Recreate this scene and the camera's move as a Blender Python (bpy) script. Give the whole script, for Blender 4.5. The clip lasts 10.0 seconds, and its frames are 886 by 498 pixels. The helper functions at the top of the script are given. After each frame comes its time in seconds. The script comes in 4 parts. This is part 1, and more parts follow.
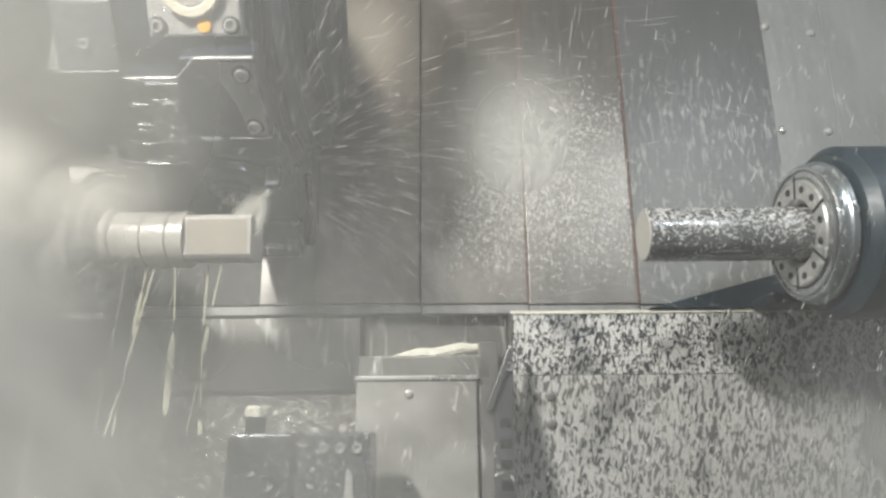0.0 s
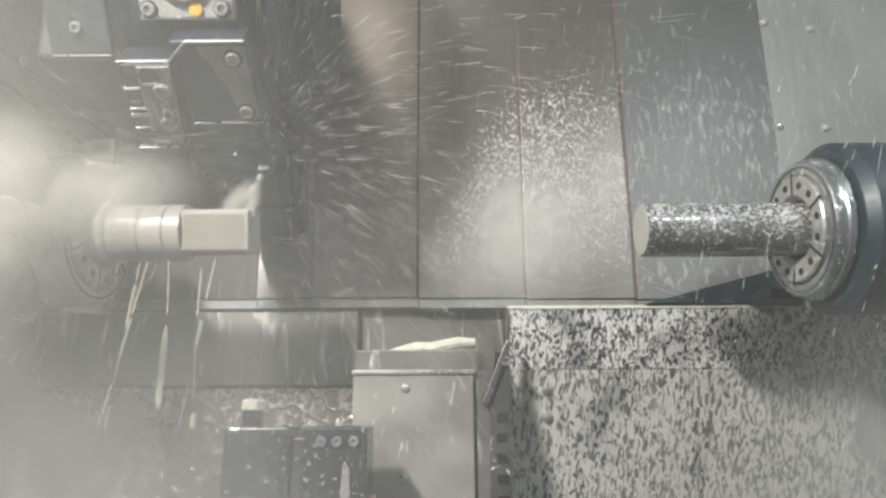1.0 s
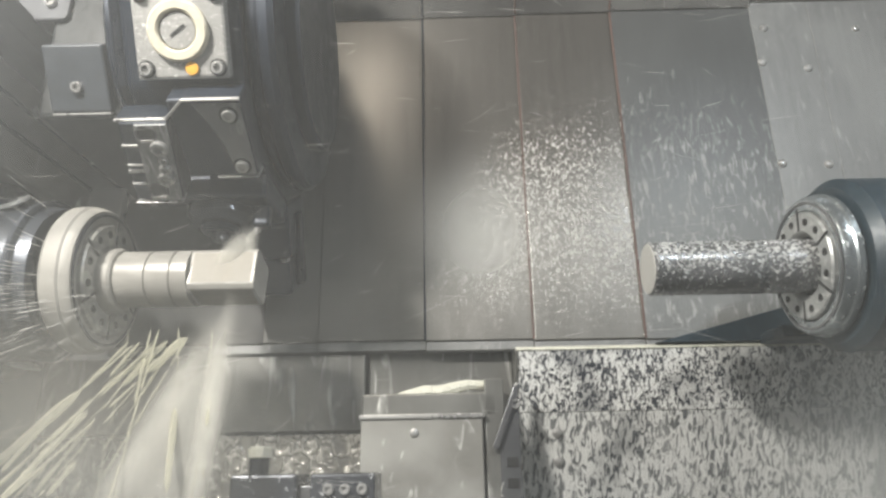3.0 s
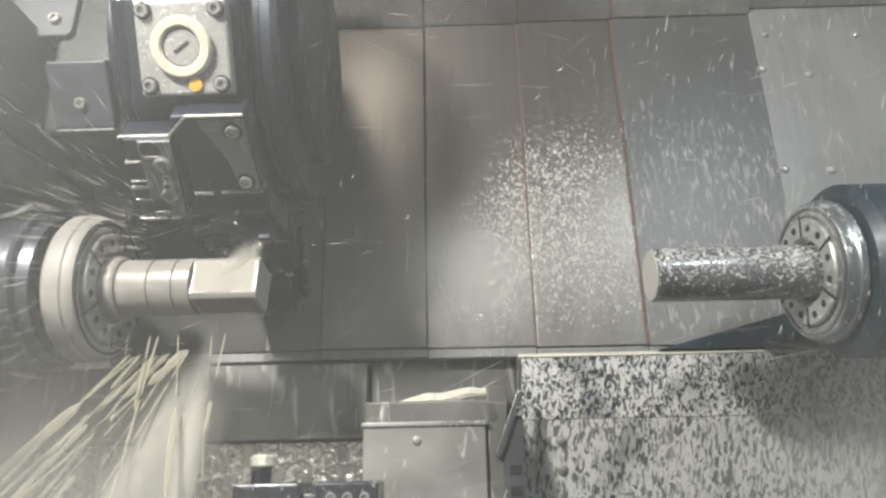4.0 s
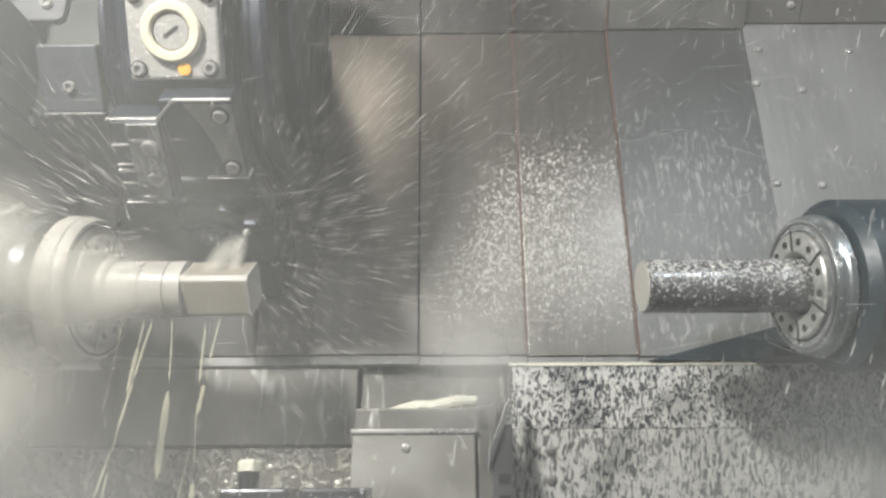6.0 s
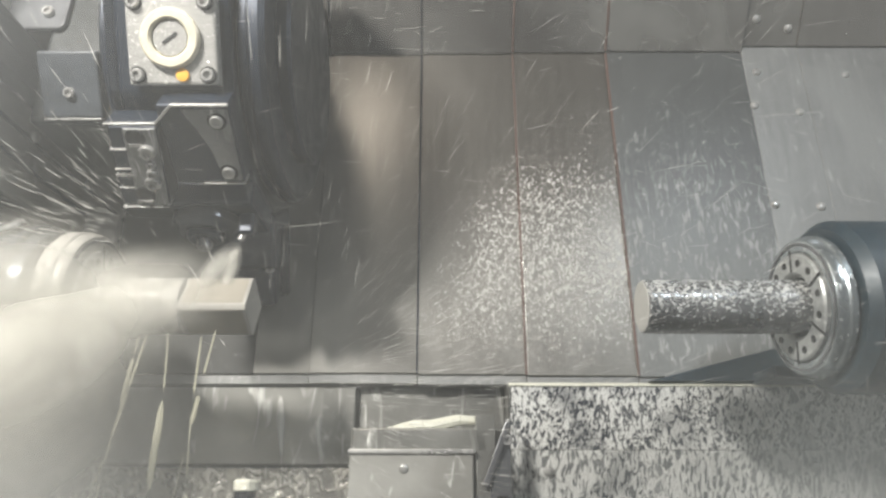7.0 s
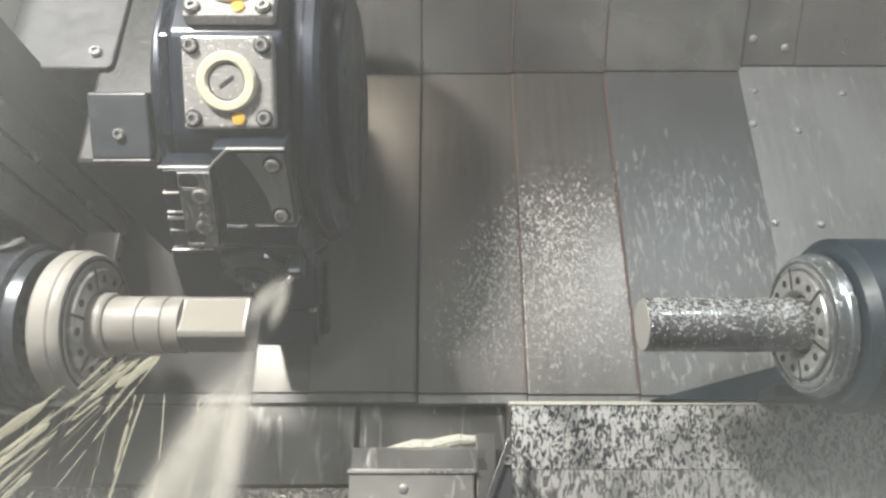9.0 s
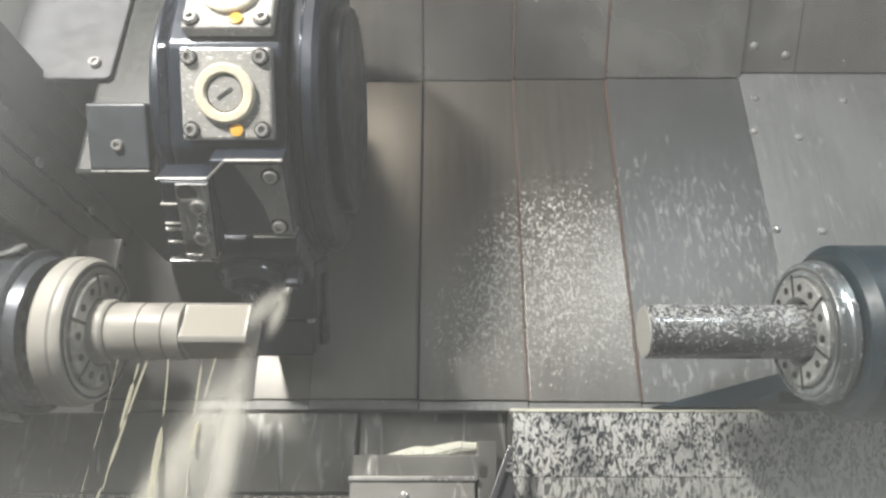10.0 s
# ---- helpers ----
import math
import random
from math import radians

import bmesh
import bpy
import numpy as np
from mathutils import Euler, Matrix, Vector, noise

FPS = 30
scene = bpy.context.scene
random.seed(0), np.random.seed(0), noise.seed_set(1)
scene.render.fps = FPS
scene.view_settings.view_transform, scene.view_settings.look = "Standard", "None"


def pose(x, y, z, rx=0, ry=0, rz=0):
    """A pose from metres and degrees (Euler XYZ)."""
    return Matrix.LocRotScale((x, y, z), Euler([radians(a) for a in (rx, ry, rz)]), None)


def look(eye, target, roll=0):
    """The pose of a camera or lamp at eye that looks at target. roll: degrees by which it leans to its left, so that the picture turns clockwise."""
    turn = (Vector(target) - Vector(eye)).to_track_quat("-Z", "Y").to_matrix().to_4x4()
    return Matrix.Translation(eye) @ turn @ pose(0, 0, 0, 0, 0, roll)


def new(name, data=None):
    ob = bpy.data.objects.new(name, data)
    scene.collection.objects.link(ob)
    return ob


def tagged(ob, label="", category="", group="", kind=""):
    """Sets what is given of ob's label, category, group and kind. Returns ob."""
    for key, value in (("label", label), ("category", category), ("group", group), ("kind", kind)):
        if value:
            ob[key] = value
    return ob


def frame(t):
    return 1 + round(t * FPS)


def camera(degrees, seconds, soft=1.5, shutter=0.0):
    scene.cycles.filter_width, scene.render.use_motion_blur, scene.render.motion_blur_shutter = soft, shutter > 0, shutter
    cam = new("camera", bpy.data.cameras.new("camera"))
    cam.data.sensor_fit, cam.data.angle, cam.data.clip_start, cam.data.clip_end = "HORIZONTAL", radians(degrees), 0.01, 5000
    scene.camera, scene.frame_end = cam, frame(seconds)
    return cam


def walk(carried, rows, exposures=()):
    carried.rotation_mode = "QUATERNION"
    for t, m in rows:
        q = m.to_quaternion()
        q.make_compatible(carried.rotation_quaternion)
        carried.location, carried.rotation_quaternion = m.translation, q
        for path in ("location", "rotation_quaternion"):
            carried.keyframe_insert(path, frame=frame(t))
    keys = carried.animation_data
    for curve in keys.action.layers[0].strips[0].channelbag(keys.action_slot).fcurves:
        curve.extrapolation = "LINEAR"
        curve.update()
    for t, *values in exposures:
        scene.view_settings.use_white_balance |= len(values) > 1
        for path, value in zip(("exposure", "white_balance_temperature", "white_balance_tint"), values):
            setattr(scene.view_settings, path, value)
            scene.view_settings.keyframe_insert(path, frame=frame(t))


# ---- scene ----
cam = camera(68.0, 10.0, soft=2.6)
EYE = (0.0, -0.7285, 0.2168)
# seconds, pitch, yaw, roll of the hand-held camera behind the door window
TURNS = [
    (0.0, -17.61, 0.03, 0.62),
    (0.5, -18.43, 0.05, 0.04),
    (1.0, -18.10, -0.10, 0.30),
    (1.5, -17.74, -0.14, 1.23),
    (2.0, -16.13, 0.06, 1.21),
    (2.5, -15.15, 0.07, 1.32),
    (3.0, -14.45, 0.20, 1.29),
    (4.5, -13.41, 0.35, 1.61),
    (5.0, -12.93, 0.15, 0.37),
    (5.5, -13.27, -0.03, 0.35),
    (7.0, -11.57, 0.01, -0.07),
    (7.5, -10.27, -0.06, -0.63),
    (8.0, -11.03, -0.12, -0.49),
    (8.5, -10.52, -0.00, -0.30),
    (9.0, -10.00, 0.00, 0.00),
    (9.5, -9.66, 0.08, 0.08),
    (10.0, -9.43, 0.11, -0.03),
]
walk(cam, [(t, pose(*EYE, 90 + p, r, y)) for t, p, y, r in TURNS])

# slanted machine frame: x along the spindle axis, y up the bed, z out of the bed; origin on the axis
MACH = pose(0, 0, 0, 57.5, 0, 0)


# ---------------------------------------------------------------- world and lamps
world = bpy.data.worlds.new("workshop_air")
scene.world = world
world.use_nodes = True
world.node_tree.nodes["Background"].inputs[0].default_value = (0.75, 0.85, 1.0, 1)
world.node_tree.nodes["Background"].inputs[1].default_value = 0.18


def area_lamp(name, eye, target, sx, sy, power, color):
    d = bpy.data.lights.new(name, "AREA")
    d.shape, d.size, d.size_y, d.energy, d.color = "RECTANGLE", sx, sy, power, color
    o = new(name, d)
    o.matrix_world = look(eye, target)
    return o


LAMP_A, AIM_A = Vector((-0.56, -0.43, 0.87)), Vector((0.15, 0.10, -0.20))
LAMP_B, AIM_B = Vector((-0.27, -0.14, 1.22)), Vector((0.0, 0.30, 0.10))
LAMP_C, AIM_C = Vector((0.66, -0.30, 0.80)), Vector((0.42, -0.05, -0.30))
area_lamp("work_light_left", LAMP_A, AIM_A, 0.16, 0.05, 22.0, (1.0, 0.955, 0.88))
area_lamp("work_light_roof", LAMP_B, AIM_B, 0.05, 0.30, 1.1, (1.0, 0.86, 0.68))
# fill light added to brighten the foam-covered slab
area_lamp("fill_light_right", LAMP_C, AIM_C, 0.34, 0.05, 3.4, (0.86, 0.94, 1.0))


# ---------------------------------------------------------------- materials
def tree(name):
    m = bpy.data.materials.new(name)
    m.use_nodes = True
    t = m.node_tree
    return m, t, t.nodes["Principled BSDF"]


def node(t, kind, **values):
    n = t.nodes.new(kind)
    for k, v in values.items():
        n.inputs[k.replace("_", " ")].default_value = v
    return n


def coords(t, scale, space="Object", offset=(0, 0, 0)):
    c = t.nodes.new("ShaderNodeTexCoord")
    mp_ = t.nodes.new("ShaderNodeMapping")
    mp_.inputs["Scale"].default_value = scale
    mp_.inputs["Location"].default_value = offset
    t.links.new(c.outputs[space], mp_.inputs[0])
    return mp_.outputs[0]


def noise_of(t, scale, detail=3.0, distortion=0.0, rough=0.55, offset=(0, 0, 0)):
    n = node(t, "ShaderNodeTexNoise", Scale=1.0, Detail=detail, Distortion=distortion, Roughness=rough)
    t.links.new(coords(t, scale, offset=offset), n.inputs["Vector"])
    return n.outputs["Fac"]


def remap(t, value, a, b, c=0.0, d=1.0):
    n = t.nodes.new("ShaderNodeMapRange")
    n.interpolation_type = "SMOOTHSTEP"
    t.links.new(value, n.inputs["Value"])
    for k, v in zip(("From Min", "From Max", "To Min", "To Max"), (a, b, c, d)):
        n.inputs[k].default_value = v
    return n.outputs["Result"]


def maths(t, op, a, b):
    n = t.nodes.new("ShaderNodeMath")
    n.operation = op
    for i, v in enumerate((a, b)):
        if isinstance(v, (int, float)):
            n.inputs[i].default_value = v
        else:
            t.links.new(v, n.inputs[i])
    return n.outputs[0]


def mixed(t, fac, a, b):
    n = t.nodes.new("ShaderNodeMix")
    n.data_type = "RGBA"
    t.links.new(fac, n.inputs[0])
    for i, v in ((6, a), (7, b)):
        if isinstance(v, tuple):
            n.inputs[i].default_value = (*v, 1)
        else:
            t.links.new(v, n.inputs[i])
    return n.outputs[2]


def axis_of(t, axis):
    c = t.nodes.new("ShaderNodeTexCoord")
    s = t.nodes.new("ShaderNodeSeparateXYZ")
    t.links.new(c.outputs["Object"], s.inputs[0])
    return s.outputs[axis]


def surface(name, color, rough=0.5, metal=0.0, grain=(60, 60, 60), spread=0.25, bump=0.1, stain=6.0):
    """Base colour with fine grain and broad stains, some relief and uneven gloss."""
    m, t, b = tree(name)
    fine, broad = noise_of(t, grain, 5), noise_of(t, (stain, stain, stain), 3, 0.4)
    dark, light = tuple(c * (1 - spread) for c in color), tuple(min(1, c * (1 + spread)) for c in color)
    both = maths(t, "ADD", maths(t, "MULTIPLY", fine, 0.45), maths(t, "MULTIPLY", broad, 0.55))
    t.links.new(mixed(t, remap(t, both, 0.3, 0.7), dark, light), b.inputs["Base Color"])
    t.links.new(remap(t, both, 0.25, 0.75, max(0.05, rough - 0.1), min(1, rough + 0.12)), b.inputs["Roughness"])
    b.inputs["Metallic"].default_value = metal
    if bump:
        bp = node(t, "ShaderNodeBump", Strength=bump, Distance=0.002)
        t.links.new(fine, bp.inputs["Height"])
        t.links.new(bp.outputs[0], b.inputs["Normal"])
    return m


FOAM = (0.72, 0.73, 0.70)


def foamy(name, color, rough, metal, scale, lo, hi, patches=(), film=0.0, broad=(5, 5, 5), brush=(4, 300, 300), foam=FOAM, lift=0.6, distortion=0.8, wash=None):
    """Metal or paint with coolant foam on it: worm-like flecks by a stretched noise, kept to patches along the axes, and a milky film."""
    m, t, b = tree(name)
    grains = noise_of(t, scale, 2.5, distortion, 0.5)
    for axis, p, q, lean in patches:
        along = maths(t, "ADD", axis_of(t, axis), maths(t, "MULTIPLY", axis_of(t, 1), lean)) if lean else axis_of(t, axis)
        grains = maths(t, "ADD", grains, remap(t, along, p, q, -0.24, 0.0))
    flecks = remap(t, grains, lo, hi)
    wide = noise_of(t, broad, 3, 0.5)
    flecks = maths(t, "MULTIPLY", flecks, remap(t, wide, 0.28, 0.5, 0.35, 1.0))
    brushed = noise_of(t, brush, 3)
    base = mixed(t, remap(t, brushed, 0.3, 0.7), tuple(c * 0.94 for c in color), tuple(min(1, c * 1.05) for c in color))
    milky = maths(t, "MULTIPLY", remap(t, wide, 0.35, 0.7), film)
    if wash:
        axis, p, q, amount = wash
        veil_ = maths(t, "MULTIPLY", remap(t, axis_of(t, axis), p, q), remap(t, noise_of(t, (16, 5, 5), 4, 0.6), 0.3, 0.7, amount * 0.7, amount))
        milky = maths(t, "MAXIMUM", milky, veil_)
    cover = maths(t, "MAXIMUM", flecks, milky)
    t.links.new(mixed(t, cover, base, foam), b.inputs["Base Color"])
    t.links.new(remap(t, cover, 0, 1, rough, 0.55), b.inputs["Roughness"])
    t.links.new(remap(t, cover, 0, 1, metal, 0.0), b.inputs["Metallic"])
    bp = node(t, "ShaderNodeBump", Strength=lift, Distance=0.003)
    t.links.new(flecks, bp.inputs["Height"])
    t.links.new(bp.outputs[0], b.inputs["Normal"])
    return m


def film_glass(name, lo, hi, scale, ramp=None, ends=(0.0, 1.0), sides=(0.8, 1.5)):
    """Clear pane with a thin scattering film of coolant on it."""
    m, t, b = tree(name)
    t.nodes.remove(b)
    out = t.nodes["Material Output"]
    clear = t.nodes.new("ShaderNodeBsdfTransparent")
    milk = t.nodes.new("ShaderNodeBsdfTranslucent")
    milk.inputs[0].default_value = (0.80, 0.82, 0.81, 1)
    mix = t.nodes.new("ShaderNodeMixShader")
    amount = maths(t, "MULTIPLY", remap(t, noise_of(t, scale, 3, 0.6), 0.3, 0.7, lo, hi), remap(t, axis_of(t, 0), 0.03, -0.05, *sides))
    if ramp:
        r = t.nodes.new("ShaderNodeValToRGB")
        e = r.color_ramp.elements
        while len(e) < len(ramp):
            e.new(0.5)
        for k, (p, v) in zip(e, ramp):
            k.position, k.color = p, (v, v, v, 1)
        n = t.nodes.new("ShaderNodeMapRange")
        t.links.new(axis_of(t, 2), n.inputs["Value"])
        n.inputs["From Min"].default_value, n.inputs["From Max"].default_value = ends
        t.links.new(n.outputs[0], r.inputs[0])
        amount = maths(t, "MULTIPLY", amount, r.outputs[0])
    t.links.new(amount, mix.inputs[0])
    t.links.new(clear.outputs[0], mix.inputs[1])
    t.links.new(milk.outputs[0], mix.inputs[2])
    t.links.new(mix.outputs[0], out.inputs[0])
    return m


def drop_film(name, strength, tone):
    """A soft-edged smear of coolant, thickest in its middle."""
    m, t, b = tree(name)
    t.nodes.remove(b)
    out = t.nodes["Material Output"]
    clear = t.nodes.new("ShaderNodeBsdfTransparent")
    milk = t.nodes.new("ShaderNodeBsdfTranslucent")
    milk.inputs[0].default_value = (*tone, 1)
    mix = t.nodes.new("ShaderNodeMixShader")
    g = t.nodes.new("ShaderNodeTexGradient")
    g.gradient_type = "SPHERICAL"
    t.links.new(coords(t, (1, 1, 1)), g.inputs[0])
    t.links.new(maths(t, "MULTIPLY", maths(t, "MULTIPLY", remap(t, g.outputs["Fac"], 0.0, 1.0), remap(t, g.outputs["Fac"], -0.3, 0.8)), strength), mix.inputs[0])
    t.links.new(clear.outputs[0], mix.inputs[1])
    t.links.new(milk.outputs[0], mix.inputs[2])
    t.links.new(mix.outputs[0], out.inputs[0])
    return m


def water(name, color, opacity, rough=0.25):
    """Aerated coolant: part of the light goes straight through, the rest is scattered forwards and back, with a little gloss."""
    m, t, b = tree(name)
    b.inputs["Base Color"].default_value = (*color, 1)
    b.inputs["Roughness"].default_value = rough
    clear, back = t.nodes.new("ShaderNodeBsdfTransparent"), t.nodes.new("ShaderNodeBsdfTranslucent")
    back.inputs[0].default_value = (*color, 1)
    both, mix = t.nodes.new("ShaderNodeMixShader"), t.nodes.new("ShaderNodeMixShader")
    both.inputs[0].default_value, mix.inputs[0].default_value = 0.5, opacity
    t.links.new(b.outputs[0], both.inputs[1])
    t.links.new(back.outputs[0], both.inputs[2])
    t.links.new(clear.outputs[0], mix.inputs[1])
    t.links.new(both.outputs[0], mix.inputs[2])
    t.links.new(mix.outputs[0], t.nodes["Material Output"].inputs[0])
    return m


STEEL = foamy("panel_steel", (0.165, 0.158, 0.147), 0.30, 0.62, (290, 170, 170), 0.47, 0.60,
              ((1, 0.44, 0.17, 0), (0, -0.14, 0.03, -0.4), (1, -0.13, 0.09, 0)), foam=(0.46, 0.46, 0.44), film=0.08, brush=(90, 5, 5), lift=0.35, wash=(1, 0.34, 0.04, 0.36))
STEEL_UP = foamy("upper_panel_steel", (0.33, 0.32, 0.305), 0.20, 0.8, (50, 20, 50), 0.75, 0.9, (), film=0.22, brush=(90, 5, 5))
STEEL_R = foamy("streaked_steel", (0.110, 0.114, 0.115), 0.45, 0.45, (170, 45, 60), 0.47, 0.70, ((1, 0.60, 0.16, 0),), film=0.10, brush=(90, 5, 5), lift=0.15, foam=(0.34, 0.35, 0.345), wash=(1, 0.30, 0.0, 0.5))
STEEL_S = foamy("dull_side_steel", (0.245, 0.25, 0.25), 0.5, 0.35, (130, 26, 60), 0.55, 0.85, (), film=0.25, brush=(90, 5, 5), lift=0.15, foam=(0.42, 0.43, 0.42))
STEEL_LOW = foamy("wet_low_steel", (0.19, 0.19, 0.178), 0.30, 0.5, (60, 12, 40), 0.54, 0.80, (), film=0.28, brush=(30, 30, 30), lift=0.25)
# wash on both slab sheets paints the haze that thickens to the right
SLAB = foamy("foam_covered_paint", (0.050, 0.058, 0.074), 0.35, 0.0, (200, 85, 85), 0.435, 0.505, (), film=0.12, broad=(11, 6, 6), lift=0.9, distortion=1.3, foam=(0.90, 0.91, 0.89), wash=(0, 0.36, 0.72, 0.6))
SLAB_LOW = foamy("foam_and_haze_paint", (0.075, 0.085, 0.095), 0.35, 0.0, (200, 60, 60), 0.41, 0.50, (), film=0.5, broad=(9, 5, 5), lift=0.5, distortion=1.0, foam=(0.80, 0.81, 0.79), wash=(0, 0.28, 0.62, 0.65))
BAR = foamy("foam_flecked_bar", (0.24, 0.25, 0.26), 0.24, 0.75, (230, 260, 260), 0.46, 0.60, ((1, -0.055, 0.008, 0),), film=0.15, foam=(0.58, 0.59, 0.58), brush=(200, 8, 8))
CHUCK = foamy("wet_chuck_steel", (0.36, 0.375, 0.375), 0.34, 0.55, (190, 150, 150), 0.52, 0.68, (), film=0.35, foam=(0.55, 0.56, 0.55), brush=(60, 120, 120), lift=0.3)
CHUCK_RING = foamy("polished_wet_ring", (0.26, 0.295, 0.315), 0.24, 0.75, (150, 110, 110), 0.60, 0.78, (), film=0.2, brush=(200, 10, 10), lift=0.2)
CHUCK_WET = foamy("coolant_coated_steel", (0.33, 0.325, 0.305), 0.35, 0.15, (14, 14, 14), 0.40, 0.62, (), film=0.6, foam=(0.40, 0.39, 0.36), lift=0.05)
CHUCK_FACE = foamy("wet_grey_chuck_face", (0.30, 0.30, 0.29), 0.35, 0.4, (60, 60, 60), 0.45, 0.65, (), film=0.4, foam=(0.5, 0.5, 0.46), lift=0.1)
PART = foamy("coolant_coated_workpiece", (0.35, 0.34, 0.315), 0.28, 0.15, (12, 20, 20), 0.40, 0.62, (), film=0.3, foam=(0.40, 0.39, 0.36), lift=0.02)
FLAT = surface("milled_flat", (0.27, 0.25, 0.21), 0.55, 0.0, (120, 10, 10), 0.12, 0.05)
BLACK = surface("black_oxide_steel", (0.018, 0.025, 0.040), 0.36, 0.35, (60, 60, 60), 0.15, 0.0)
DARK = surface("dark_painted_casting", (0.055, 0.063, 0.075), 0.42, 0.1, (90, 90, 90), 0.3, 0.2)
NAVY = surface("blue_black_casting", (0.014, 0.030, 0.043), 0.4, 0.1, (90, 90, 90), 0.3, 0.15)
GREYPLATE = foamy("grey_painted_plate", (0.24, 0.237, 0.22), 0.38, 0.2, (60, 22, 40), 0.6, 0.8, (), film=0.35, brush=(30, 30, 30), lift=0.2)
NOSE = surface("wet_dark_casting", (0.07, 0.078, 0.092), 0.2, 0.4, (40, 40, 40), 0.4, 0.35)
# white flecks paint wet highlights as well as drips on the dark block
FLECKED = foamy("drip_and_highlight_block", (0.05, 0.056, 0.07), 0.2, 0.3, (170, 170, 70), 0.60, 0.70, (), film=0.05, foam=(0.42, 0.44, 0.46), lift=0.4)
SHADED_PANEL = surface("shaded_cover_panel", (0.045, 0.046, 0.045), 0.6, 0.0, (70, 20, 20), 0.35, 0.15)
HOUSE = surface("speckled_dark_casting", (0.040, 0.044, 0.046), 0.45, 0.1, (160, 160, 160), 0.5, 0.2)
DARKPLATE = surface("grey_blue_painted_sheet", (0.11, 0.115, 0.125), 0.45, 0.1, (60, 60, 60), 0.2, 0.1)
HOLDER = foamy("wet_toolholder_steel", (0.12, 0.125, 0.135), 0.28, 0.5, (90, 60, 60), 0.62, 0.74, (), film=0.12, lift=0.3)
SHINY = surface("bright_machined_steel", (0.52, 0.52, 0.51), 0.3, 0.6, (120, 120, 120), 0.15, 0.1)
PLATE = foamy("wet_bright_plate", (0.44, 0.44, 0.43), 0.22, 0.4, (320, 320, 320), 0.60, 0.72, (), film=0.35, foam=(0.6, 0.6, 0.57), lift=0.4)
WETBLACK = surface("wet_black_steel", (0.020, 0.025, 0.036), 0.16, 0.4, (170, 60, 60), 0.4, 0.5)
WET = foamy("rippled_wet_steel", (0.34, 0.335, 0.31), 0.13, 0.65, (80, 60, 60), 0.40, 0.75, (), film=0.15, foam=(0.42, 0.41, 0.37), lift=0.9)
IVORY = surface("ivory_nylon_ring", (0.62, 0.585, 0.47), 0.3, 0.0, (100, 100, 100), 0.12, 0.08)
AMBER = surface("orange_plug", (0.80, 0.42, 0.06), 0.35, 0.0, (100, 100, 100), 0.12, 0.05)
CLAMP_AND_SHEEN = foamy("clamp_face_and_holder_sheen", (0.20, 0.205, 0.21), 0.30, 0.4, (150, 30, 30), 0.5, 0.75, (), film=0.35, foam=(0.45, 0.46, 0.46), lift=0.3)
PALE = surface("pale_wet_steel_face", (0.42, 0.42, 0.40), 0.5, 0.1, (90, 90, 90), 0.1, 0.1)
SEAL = surface("red_brown_wiper_rubber", (0.125, 0.080, 0.070), 0.6, 0.0, (80, 80, 80), 0.25, 0.1)
# near-black fill painting the shade inside bores and slots; slide rails share it
DEEP = surface("bore_shade_and_rail_black", (0.010, 0.011, 0.012), 0.6, 0.0, (80, 80, 80), 0.2, 0.0)
WALLP = surface("enclosure_paint", (0.27, 0.275, 0.28), 0.5, 0.0, (60, 60, 60), 0.12, 0.05)
ROOM = surface("workshop_wall_paint", (0.30, 0.31, 0.33), 0.8, 0.0, (20, 20, 20), 0.1, 0.05)
FOAM_AND_GLINT = foamy("settled_foam_and_cap_glint", (0.70, 0.70, 0.60), 0.5, 0.0, (60, 60, 60), 0.4, 0.6, (), film=0.9, foam=(0.78, 0.78, 0.68))
STREAM = water("coolant_stream", (0.80, 0.79, 0.64), 0.48)
DROPLET = water("coolant_droplet", (0.92, 0.92, 0.89), 0.6)


def mist_film(name, strength):
    """Fine airborne mist: soft-edged sheets, thickest in the middle, that scatter light both ways."""
    m, t, b = tree(name)
    t.nodes.remove(b)
    out = t.nodes["Material Output"]
    clear = t.nodes.new("ShaderNodeBsdfTransparent")
    front, back, both = t.nodes.new("ShaderNodeBsdfDiffuse"), t.nodes.new("ShaderNodeBsdfTranslucent"), t.nodes.new("ShaderNodeMixShader")
    for n in (front, back):
        n.inputs[0].default_value = (0.86, 0.85, 0.79, 1)
    t.links.new(front.outputs[0], both.inputs[1])
    t.links.new(back.outputs[0], both.inputs[2])
    mix = t.nodes.new("ShaderNodeMixShader")
    uv = t.nodes.new("ShaderNodeUVMap")
    g = t.nodes.new("ShaderNodeTexGradient")
    g.gradient_type = "SPHERICAL"
    t.links.new(uv.outputs[0], g.inputs[0])
    soft = remap(t, g.outputs["Fac"], 0.0, 0.9)
    wisps = remap(t, noise_of(t, (14, 14, 14), 3, 0.8), 0.3, 0.7, 0.7, 1.0)
    t.links.new(maths(t, "MULTIPLY", maths(t, "MULTIPLY", soft, wisps), strength), mix.inputs[0])
    t.links.new(clear.outputs[0], mix.inputs[1])
    t.links.new(both.outputs[0], mix.inputs[2])
    t.links.new(mix.outputs[0], out.inputs[0])
    return m


JET = mist_film("coolant_jet", 0.74)
BEAD = water("coolant_bead", (0.86, 0.87, 0.84), 0.42)
LENS = bpy.data.materials.new("lamp_diffuser")
LENS.use_nodes = True
LENS.node_tree.nodes["Principled BSDF"].inputs["Emission Color"].default_value = (1.0, 0.95, 0.88, 1)
